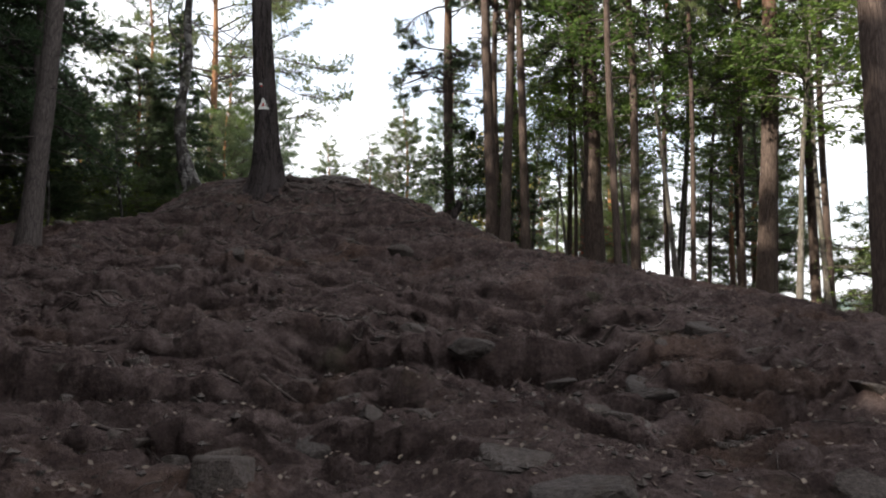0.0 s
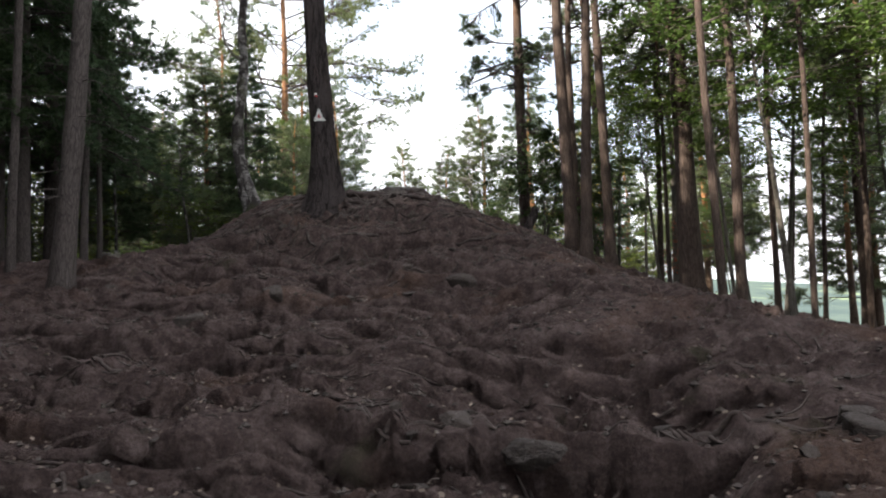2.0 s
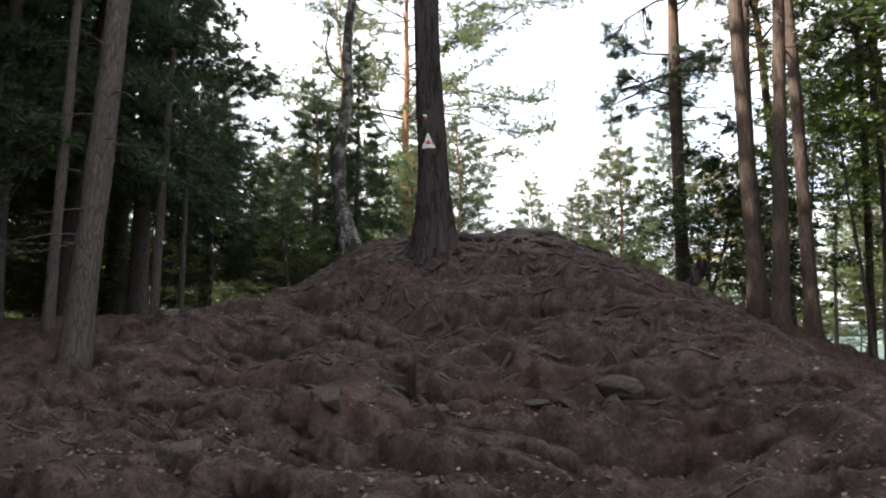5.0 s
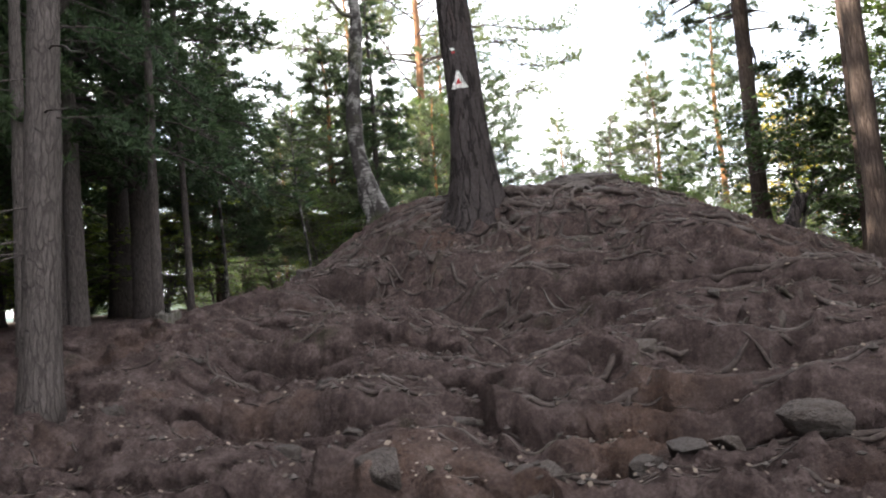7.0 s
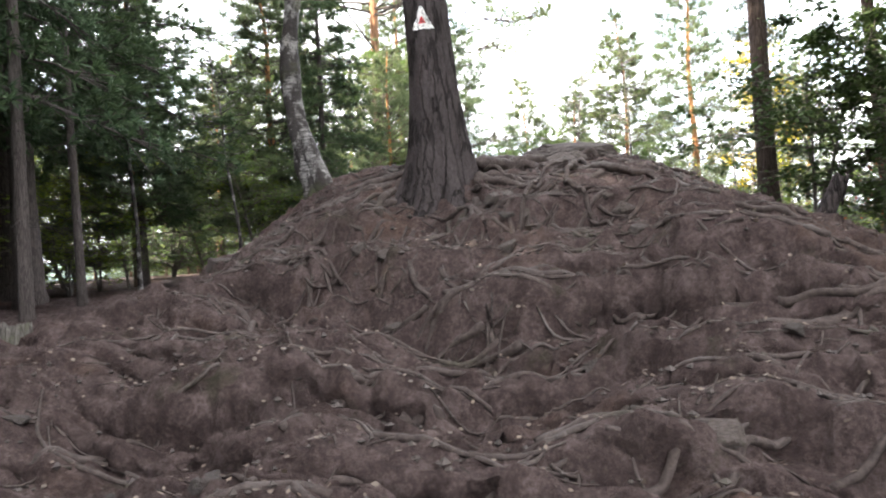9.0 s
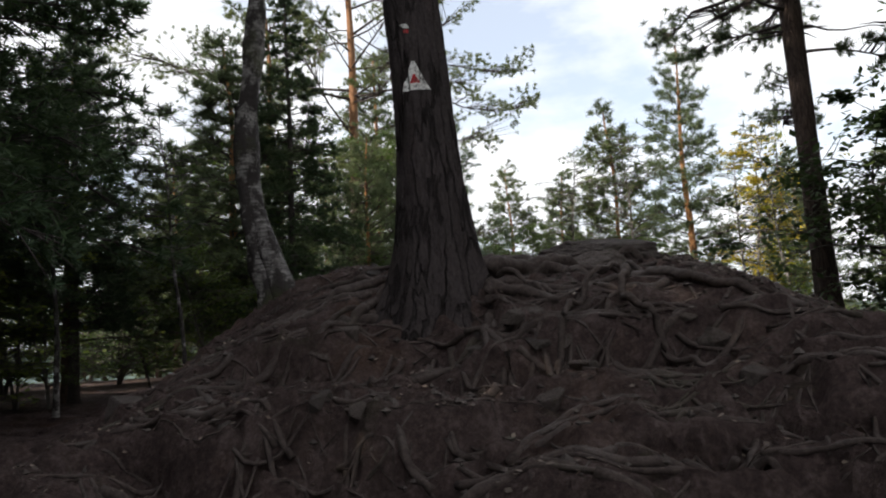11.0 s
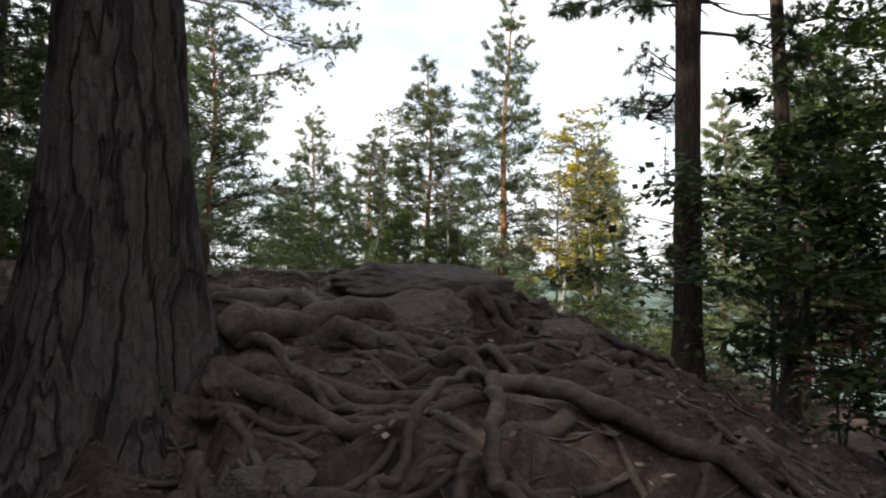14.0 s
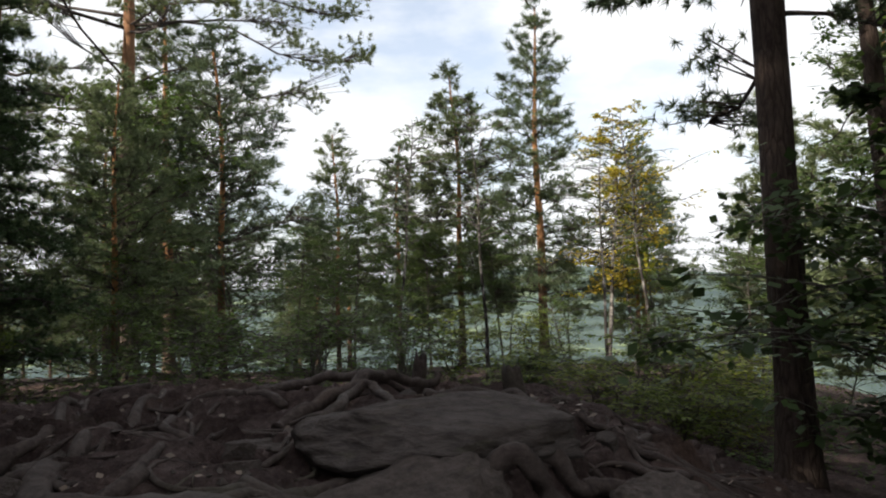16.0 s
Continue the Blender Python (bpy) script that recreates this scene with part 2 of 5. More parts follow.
NEEDLE_DARK = foliage_material("spruce_needles", (0.034, 0.060, 0.028), (0.085, 0.125, 0.050), through=0.28)
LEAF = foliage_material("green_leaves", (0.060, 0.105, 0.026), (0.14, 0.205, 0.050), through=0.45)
# darker copy of the green leaves, with the shade put into the colour
LEAF_SHADED = foliage_material("shaded_green_leaves", (0.034, 0.058, 0.020), (0.080, 0.120, 0.036), through=0.35)
# brighter, yellower leaf copy: sunlight painted into the colour
LEAF_SUN = foliage_material("sunlit_yellow_green_leaves", (0.10, 0.150, 0.025), (0.22, 0.260, 0.045), through=0.5)
LEAF_GOLD = foliage_material("golden_leaves", (0.26, 0.235, 0.025), (0.48, 0.385, 0.045), (0.22, 0.26, 0.03), through=0.5)
LEAF_RED = foliage_material("red_leaves", (0.25, 0.055, 0.030), (0.45, 0.120, 0.060), through=0.45)
DEAD = foliage_material("fallen_leaves", (0.045, 0.031, 0.025), (0.25, 0.19, 0.15), through=0.1)
WHITE_PAINT = paint_material("white_trail_paint", (0.78, 0.76, 0.74))
RED_PAINT = paint_material("red_trail_paint", (0.50, 0.045, 0.050))


# ---- mesh helpers ----
rng = np.random.default_rng(7)


def smooth(a, b, x):
    t = np.clip((x - a) / (b - a), 0, 1)
    return t * t * (3 - 2 * t)


class Build:
    """Gathers vertices and faces for one mesh."""

    def __init__(self):
        self.v, self.f, self.n = [], [], 0

    def add(self, verts, faces):
        self.v.append(np.asarray(verts, float))
        self.f.extend(tuple(i + self.n for i in face) for face in faces)
        self.n += len(verts)

    def mesh(self, name, material, shade=True):
        me = bpy.data.meshes.new(name)
        me.from_pydata(np.concatenate(self.v).tolist(), [], self.f)
        me.materials.append(material)
        if shade:
            me.shade_smooth()
        return me


def tube(points, radii, sides=8, wobble=0.0, seed=0.0, flat=1.0, cap=True):
    """A tapered round body along a line of points."""
    pts = [Vector(p) for p in points]
    verts, faces = [], []
    up = Vector((0.02, 0.03, 1))
    for i, p in enumerate(pts):
        way = (pts[min(i + 1, len(pts) - 1)] - pts[max(i - 1, 0)]).normalized()
        side = way.cross(up if abs(way.z) < 0.9 else Vector((0, 1, 0.02))).normalized()
        top = side.cross(way)
        for k in range(sides):
            a = 2 * math.pi * k / sides
            d = side * math.cos(a) + top * math.sin(a) * flat
            r = radii[i]
            if wobble:
                q = (p + d * r) * (0.35 / max(radii[0], 0.02)) + Vector((seed, 0, 0))
                r *= 1 + wobble * (noise.noise(q) + 0.5 * noise.noise(q * 2.7) + 0.7 * noise.noise(Vector((2 * math.cos(a) + seed, 2 * math.sin(a), 0.12 * i))))
            verts.append(p + d * r)
    for i in range(len(pts) - 1):
        for k in range(sides):
            a, b = i * sides + k, i * sides + (k + 1) % sides
            faces.append((a, b, b + sides, a + sides))
    if cap:
        faces.append(tuple(range(sides - 1, -1, -1)))
        faces.append(tuple(range((len(pts) - 1) * sides, len(pts) * sides)))
    return [tuple(v) for v in verts], faces


def array_mesh(name, verts, corners, material):
    """A mesh of loose faces with the given number of corners each, from an array."""
    me = bpy.data.meshes.new(name)
    count = len(verts)
    me.vertices.add(count)
    me.vertices.foreach_set("co", verts.astype(np.float32).ravel())
    me.loops.add(count)
    me.loops.foreach_set("vertex_index", np.arange(count, dtype=np.int32))
    me.polygons.add(count // corners)
    me.polygons.foreach_set("loop_start", np.arange(0, count, corners, dtype=np.int32))
    me.materials.append(material)
    me.update(calc_edges=True)
    return me


def unit(a):
    return a / np.maximum(np.linalg.norm(a, axis=-1, keepdims=True), 1e-6)


def needles(at, way, count, length, width, spread):
    """Tufts of needle blades: triangles about each point."""
    n = len(at)
    d = unit(way[:, None, :] + spread * rng.normal(size=(n, count, 3)))
    side = unit(np.cross(d, rng.normal(size=(n, count, 3))))
    size = length * rng.uniform(0.65, 1.2, (n, count, 1))
    base = np.repeat(at[:, None, :], count, 1)
    return np.stack([base - side * width, base + side * width, base + d * size], 2).reshape(-1, 3)


def leaves(at, length, width, droop=0.3):
    """Single leaf blades: pointed quads that lie roughly level."""
    n = len(at)
    a = rng.uniform(0, 2 * np.pi, n)
    d = unit(np.stack([np.cos(a), np.sin(a), rng.normal(-droop, 0.35, n)], 1))
    nrm = unit(np.stack([rng.normal(0, 0.45, n), rng.normal(0, 0.45, n), np.ones(n)], 1))
    side = unit(np.cross(d, nrm))
    size = rng.uniform(0.6, 1.25, (n, 1))
    mid = at + d * length * size * 0.5
    return np.stack([at, mid + side * width * size, at + d * length * size, mid - side * width * size], 1).reshape(-1, 3)


def part(name, mesh, parent, label=""):
    ob = new(name, mesh)
    ob.parent = parent
    return tagged(ob, label) if label else ob


def root_empty(name, m, label, category, group=""):
    ob = new(name)
    ob.empty_display_size = 0.2
    ob.matrix_basis = m
    return tagged(ob, label, category, group)


# ---- the ground ----
SPINE_Y = (-60, -4, 0, 4, 6, 8, 10, 11.5, 12.5, 13.3, 14.0, 15.0, 16.2, 17.2, 18.5, 20, 25, 32, 45, 90, 200)
SPINE_Z = (-9, -1.2, 0, 1.16, 1.62, 2.05, 2.52, 2.95, 3.36, 3.70, 3.98, 4.16, 4.30, 4.10, 3.70, 3.35, 2.9, 2.5, 1.0, -12, -45)
EDGE_Y = (-4, 4, 6, 8, 10, 12.3, 13.6, 15, 17, 18, 24)
EDGE_X = (3.4, 2.8, 1.9, 0.9, -0.1, -0.8, -1.6, -1.9, -1.8, -1.5, -1.2)


def base_height(x, y):
    """The lie of the land without its small relief. Works on arrays."""
    s = np.interp(y, SPINE_Y, SPINE_Z)
    s = (s + np.interp(y - 0.5, SPINE_Y, SPINE_Z) + np.interp(y + 0.5, SPINE_Y, SPINE_Z)) / 3
    edge = np.interp(y, EDGE_Y, EDGE_X)
    low_right = np.minimum(s - 0.05, 1.22 + 0.06 * (y - 10))
    low_right = low_right - 0.6 * smooth(4, 6.5, x) * smooth(12, 15.5, y)
    even = smooth(12.6, 14.2, y) * (1 - smooth(19, 24, y))
    h = s + (low_right - s) * (smooth(edge, edge + 4.3, x) * (1 - even) + np.clip((x - edge) / 6.0, 0, 1) * even)
    low_left = np.minimum(s, 2.75)
    h = h + (low_left - h) * smooth(-3.8, -7.4, x)
    h = h + 0.55 * np.exp(-((x + 5.75) ** 2 + (y - 15.6) ** 2) / 1.3)
    h = h - 0.30 * np.exp(-((x + 3.5) ** 2 + (y - 13.25) ** 2) / 0.30)
    h = h - 0.34 * np.exp(-((x + 1.70) ** 2) / 0.06 - ((y - 15.1) ** 2) / 0.10)
    # the valley to the right and the hills across it
    h = h - 0.34 * np.maximum(x - 6, 0) * smooth(6, 13, x) * (1 - smooth(90, 140, x)) - 30 * smooth(90, 140, x)
    r = np.hypot(x, y)
    valley = -38 + 75 * smooth(500, 1700, r) * (0.75 + 0.25 * np.sin(np.arctan2(y, x) * 9 + 1.3))
    return h + (valley - h) * smooth(70, 260, np.where(x > -40, r, r * 0.6))


# banks where the earth breaks off under roots: x from, x to, y of the lip, fall, and how far downhill the hollow runs out
BANKS = ((-1.0, 1.2, 4.95, 0.20, 0.8), (1.0, 2.4, 4.2, 0.12, 0.6), (-2.6, -1.2, 4.35, 0.14, 0.6), (-2.3, -0.1, 9.42, 0.17, 0.8), (-3.5, -2.2, 10.55, 0.16, 0.6),
         (-4.5, -3.6, 10.45, 0.16, 0.6), (-3.3, -0.6, 11.75, 0.20, 0.6), (-1.6, 0.4, 8.45, 0.12, 0.5), (-2.2, -1.3, 7.95, 0.10, 0.5), (-3.2, -1.5, 13.05, 0.22, 0.5),
         (-4.9, -3.9, 13.2, 0.22, 0.5), (-2.6, -1.4, 15.1, 0.14, 0.5))


# small ledges all over the slope: the same numbers, each held by a root along its lip
lip_rng = np.random.default_rng(77)
LIPS = []
for _ in range(170):
    lip = 3.4 + 9.0 * lip_rng.uniform() ** 0.85
    x0 = lip_rng.uniform(-5.2, 1.9 - 0.17 * lip)
    LIPS.append((x0, x0 + lip_rng.uniform(0.35, 1.25), lip, lip_rng.uniform(0.07, 0.16), lip_rng.uniform(0.16, 0.40)))
BANK_ROWS = collections.defaultdict(list)
for row in BANKS + tuple(LIPS):
    for cell in range(int((row[2] - 2.2 * row[4] - 0.5) * 2), int((row[2] + 0.5) * 2) + 1):
        BANK_ROWS[cell].append(row)


def lip_line(x, lip):
    return lip + 0.22 * noise.noise(Vector((x * 1.5, lip, 0))) + 0.05 * noise.noise(Vector((x * 4.5, lip, 3)))


def bank(x, y):
    fall, out = 0.0, 0.0
    for x0, x1, lip, drop, reach in BANK_ROWS[int(y * 2)]:
        if x0 - 0.4 < x < x1 + 0.4:
            d = lip_line(x, lip) - y
            if -0.1 < d < 2.5:
                side = min(max((x - x0 + 0.3) / 0.5, 0), 1) * min(max((x1 + 0.3 - x) / 0.5, 0), 1)
                fall += side * drop * min(max((d + 0.02) / 0.05, 0), 1) * math.exp(-max(d - 0.06, 0) / reach)
            if -0.6 < d < 0.02:
                out += 0.6 * drop * math.exp(min(d, 0) / 0.12) * min(max((x - x0 + 0.3) / 0.5, 0), 1) * min(max((x1 + 0.3 - x) / 0.5, 0), 1)
    return fall, min(out, 0.10)


def relief(x, y, z):
    """Ledges, hollows and lumps of the trodden, rooty earth: how far up, and how far downhill the lips lean out."""
    p = Vector((x, y, 0))
    wide = noise.noise(Vector((x * 0.55, y * 0.75, 0.3))) * 0.9 + noise.noise(Vector((x * 1.7, y * 1.5, 4.0))) * 0.42
    small = noise.noise(Vector((x * 1.1, y * 1.7, 8.0))) * 1.0 + noise.noise(Vector((x * 3.4, y * 3.4, 2.0))) * 0.42
    tiny = noise.noise(Vector((x * 2.4, y * 3.4, 6.0))) * 1.1 + noise.noise(Vector((x * 7.0, y * 7.0, 9.0))) * 0.45
    ledge, lean = 0.0, 0.0
    for step, shift, strength, rise, key, lip in ((0.25, 1.6 * wide, 0.55, 0.84, 3.0, 0.05), (0.115, 1.7 * small, 1.05, 0.86, 11.0, 0.045), (0.055, 1.7 * tiny, 1.45, 0.80, 17.0, 0.03)):
        t = z / step + shift + 0.2 * x
        f = t - math.floor(t)
        riser = min(max((f - rise) / (1 - rise), 0), 1)
        patch = min(max(0.55 + 1.7 * noise.noise(Vector((x * 0.9, y * 1.3, key))), 0.06), 1)
        ledge += (riser * riser * (3 - 2 * riser) - f) * step * strength * patch
        lean += lip * patch * (riser if f > rise else math.exp(-7 * f))
    lump = noise.fractal(p * 1.8, 0.8, 2.1, 3) * 0.040 + noise.noise(p * 7) * 0.020 + noise.noise(p * 16) * 0.013
    swell = (0.5 - abs(noise.noise(Vector((x * 1.7, y * 5.5, 5.0))))) * 0.07
    ripple = (0.5 - abs(noise.noise(Vector((x * 4.0, y * 9.0, 8.0))))) * 0.030
    fall, out = bank(x, y)
    return ledge + lump + swell + ripple - 1.15 * fall, (0.75 * lean + out) * float(smooth(13.2, 11.8, y))


def near_weight(x, y):
    return float(smooth(26, 19, abs(y - 8)) * smooth(13, 8, abs(x + 1.5)))


def height(x, y):
    """The ground's height at a place, with the downhill lean of its lips taken into account."""
    w = near_weight(x, y)
    z = float(base_height(np.float64(x), np.float64(y)))
    if w <= 0:
        return z
    up, out = relief(x, y, z)
    best = z + up * w
    if out * w > 0.015:
        z = float(base_height(np.float64(x), np.float64(y + out * w)))
        best = max(best, z + relief(x, y + out * w, z)[0] * w)
    return best


def spaced(lo, hi, step, out, count):
    """Even steps between lo and hi, and ever wider ones as far as out on both sides."""
    mid = np.arange(lo, hi, step)
    g = np.geomspace(step, out, count)
    return np.concatenate([lo - g[::-1], mid, mid[-1] + g])


def build_ground():
    xs, ys = spaced(-6.2, 3.0, 0.033, 2600, 70), spaced(1.6, 17.3, 0.033, 2600, 75)
    gx, gy = np.meshgrid(xs, ys)
    gz, lean = base_height(gx, gy), np.zeros_like(gx)
    for j, y in enumerate(ys):
        for i, x in enumerate(xs):
            w = near_weight(x, y)
            if w > 0:
                up, out = relief(x, y, gz[j, i])
                gz[j, i] += up * w
                lean[j, i] = out * w
    verts = np.stack([gx, gy - lean, gz], -1).reshape(-1, 3)
    nx, ny = len(xs), len(ys)
    idx = np.arange(nx * ny, dtype=np.int32).reshape(ny, nx)
    quads = np.stack([idx[:-1, :-1], idx[:-1, 1:], idx[1:, 1:], idx[1:, :-1]], -1).reshape(-1, 4)
    me = bpy.data.meshes.new("ground")
    me.vertices.add(len(verts))
    me.vertices.foreach_set("co", verts.astype(np.float32).ravel())
    me.loops.add(quads.size)
    me.loops.foreach_set("vertex_index", quads.ravel())
    me.polygons.add(len(quads))
    me.polygons.foreach_set("loop_start", np.arange(0, quads.size, 4, dtype=np.int32))
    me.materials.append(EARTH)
    me.update(calc_edges=True)
    me.shade_smooth()
    return tagged(new("ground", me), "dark brown bare forest earth with ledges, grit and needle litter", "ground", kind="structure")


build_ground()


# ---- trees ----
def stuff(name, mesh, parent):
    return tagged(part(name, mesh, parent), kind="stuff")


def trunk_line(tall, lean=(0, 0), bend=0.0, seed=0.0, steps=14):
    pts = []
    for i in range(steps + 1):
        f = i / steps
        wob = Vector((noise.noise(Vector((f * 2.5, seed, 0))), noise.noise(Vector((f * 2.5, seed, 5))), 0)) * bend
        pts.append(Vector((lean[0] * f * tall, lean[1] * f * tall, tall * f - 0.15 * (i == 0))) + wob * f)
    return pts


def along(pts, f):
    k = min(max(f, 0), 0.9999) * (len(pts) - 1)
    i = int(k)
    return pts[i].lerp(pts[i + 1], k - i)


def trunk_mesh(pts, r0, r1, material, flare=0.5, sides=12, wobble=0.12, seed=0.0):
    n = len(pts) - 1
    fine = [along(pts, i / (3 * n)) for i in range(3 * n + 1)]
    rad = []
    for i, p in enumerate(fine):
        f = i / (3 * n)
        rad.append(r0 + (r1 - r0) * f + r0 * flare * math.exp(-(p.z - fine[0].z) / (2.2 * r0 + 0.05)))
    b = Build()
    b.add(*tube(fine, rad, sides, wobble, seed))
    return b.mesh("trunk", material)


def limb_points(start, azimuth, rise, length, sag=0.0, steps=5, seed=0.0):
    pts = []
    for i in range(steps + 1):
        f = i / steps
        a = azimuth + 0.35 * noise.noise(Vector((f * 2, seed, 1)))
        out = length * f
        z = math.tan(rise) * out * (1 - 0.25 * f) - sag * out * f + 0.10 * length * noise.noise(Vector((f * 2, seed, 9)))
        pts.append(start + Vector((math.cos(a) * out, math.sin(a) * out, z)))
    return pts


def pine_crown(trunk, lo, hi, reach, profile, whorls, per, tufts, blades, blade, width, spread, rise=(0.55, 0.05), sag=0.05, seed=0.0, limb_r=0.035, clump=0.22, knots=0):
    """Limbs in whorls with tufts of needles on their outer two thirds: gives the two meshes' data."""
    tall = trunk[-1].z
    limbs, at, way = Build(), [], []
    for w in range(whorls):
        f = (w + 0.5) / whorls
        zf = lo + (hi - lo) * f
        for k in range(per):
            az = 2 * math.pi * (k + rng.uniform(-0.3, 0.3)) / per + w * 1.1
            length = reach * profile(f) * rng.uniform(0.45, 1.2)
            if length < 0.15:
                continue
            start = along(trunk, zf + rng.uniform(-0.75, 0.75) * (hi - lo) / whorls)
            pts = limb_points(start, az, rise[1] + (rise[0] - rise[1]) * f + rng.normal(0, 0.17), length, sag, seed=seed + w * 7 + k)
            r = limb_r * (0.35 + 0.65 * length / reach)
            limbs.add(*tube(pts, [r * (1 - 0.8 * i / 5) for i in range(6)], 4))
            count = max(3, int(tufts * length / reach))
            centres = [(rng.uniform(0.3, 1.0) ** 0.7, rng.normal(0, 1), rng.normal(0.2, 0.5)) for _ in range(knots)]
            for _ in range(count):
                g = rng.uniform(0.28, 1.0) ** 0.7
                across, lift = rng.normal(0, 1), rng.normal(0.15, 0.5)
                if knots:
                    c = centres[int(rng.integers(0, knots))]
                    g, across, lift = min(c[0] + rng.normal(0, 0.05), 1.0), c[1] + 0.28 * across, c[2] + 0.35 * lift
                p = along(pts, g)
                tangent = (along(pts, min(g + 0.1, 1)) - along(pts, g - 0.1)).normalized()
                side = Vector((-tangent.y, tangent.x, 0)) * across
                off = (side + Vector((0, 0, 1)) * lift) * clump * length * (1.15 - 0.6 * g)
                at.append(p + off)
                way.append((tangent + side * 0.6 + Vector((0, 0, 0.45))).normalized())
                if rng.uniform() < 0.3:
                    limbs.add(*tube([along(pts, g - 0.12), p + off], [0.012, 0.005], 3, cap=False))
    at.append(trunk[-1])
    way.append(Vector((0, 0, 1)))
    blades_v = needles(np.array([tuple(p) for p in at]), np.array([tuple(d) for d in way]), blades, blade, width, spread)
    return limbs, blades_v


def make_pine(tall, r, crown_from, reach, seed, material=None, dense=1.0, blades=(14, 0.15, 0.011), clump=0.20, knots=6):
    """A tall forest pine: long bare stem, dead stubs, high open crown."""
    ob = root_empty("pine_tree", Matrix.Identity(4), "tall pine with a bare reddish stem and high open crown", "tree", "forest pines")
    line = trunk_line(tall, bend=0.5, seed=seed)
    part("trunk", trunk_mesh(line, r, r * 0.22, material or BARK_PINE, seed=seed), ob)
    limbs, needle_mesh = pine_crown(line, crown_from, 0.985, reach, lambda f: 0.35 + 1.1 * math.sin(math.pi * min(1, 0.18 + f * 0.8)) - 0.45 * f, 12, 5, int(54 * dense), *blades, 0.95, seed=seed, clump=clump, knots=knots)
    for i in range(9):
        z = rng.uniform(0.25, crown_from + 0.05)
        limbs.add(*tube(limb_points(along(line, z), rng.uniform(0, 6.28), rng.uniform(-0.1, 0.3), rng.uniform(0.3, 1.3), 0.1, seed=i + seed), [0.022, 0.018, 0.014, 0.010, 0.007, 0.004], 4))
    stuff("branchwork", limbs.mesh("limbs", BARK_SPRUCE), ob)
    stuff("crown", array_mesh("crown", needle_mesh, 3, NEEDLE), ob)
    return ob


def make_young_pine(tall, r, reach, seed, crown_from=0.16, dense=1.0):
    """A younger pine with whorls of upswept limbs nearly to the ground."""
    ob = root_empty("pine_tree", Matrix.Identity(4), "young pine with upswept needled limbs and reddish stem", "tree", "young pines on the far side")
    line = trunk_line(tall, bend=0.25, seed=seed)
    part("trunk", trunk_mesh(line, r, 0.015, BARK_YOUNG, seed=seed, sides=9), ob)
    limbs, blades = pine_crown(line, crown_from, 0.99, reach, lambda f: 1.05 - 0.90 * f ** 1.25, 27, 5, int(46 * dense), 10, 0.19, 0.011, 0.95, rise=(0.75, 0.12), sag=0.0, seed=seed, limb_r=0.020, clump=0.30, knots=7)
    stuff("branchwork", limbs.mesh("limbs", BARK_SPRUCE), ob)
    stuff("crown", array_mesh("crown", blades, 3, NEEDLE), ob)
    return ob


def make_spruce(tall, r, reach, seed, crown_from=0.10, boughs=(28, 6, 56, 18, 0.14, 0.012)):
    """A dark spruce with drooping, layered boughs."""
    ob = root_empty("spruce_tree", Matrix.Identity(4), "dark green spruce with drooping layered boughs", "tree", "dark spruces")
    line = trunk_line(tall, bend=0.2, seed=seed)
    part("trunk", trunk_mesh(line, r, 0.02, BARK_SPRUCE, seed=seed), ob)
    limbs, blades = pine_crown(line, crown_from, 0.99, reach, lambda f: 1.0 - 0.92 * f, *boughs, 0.80, rise=(0.35, -0.12), sag=0.16, seed=seed, limb_r=0.03, clump=0.16)
    stuff("branchwork", limbs.mesh("limbs", BARK_SPRUCE), ob)
    stuff("crown", array_mesh("crown", blades, 3, NEEDLE_DARK), ob)
    return ob


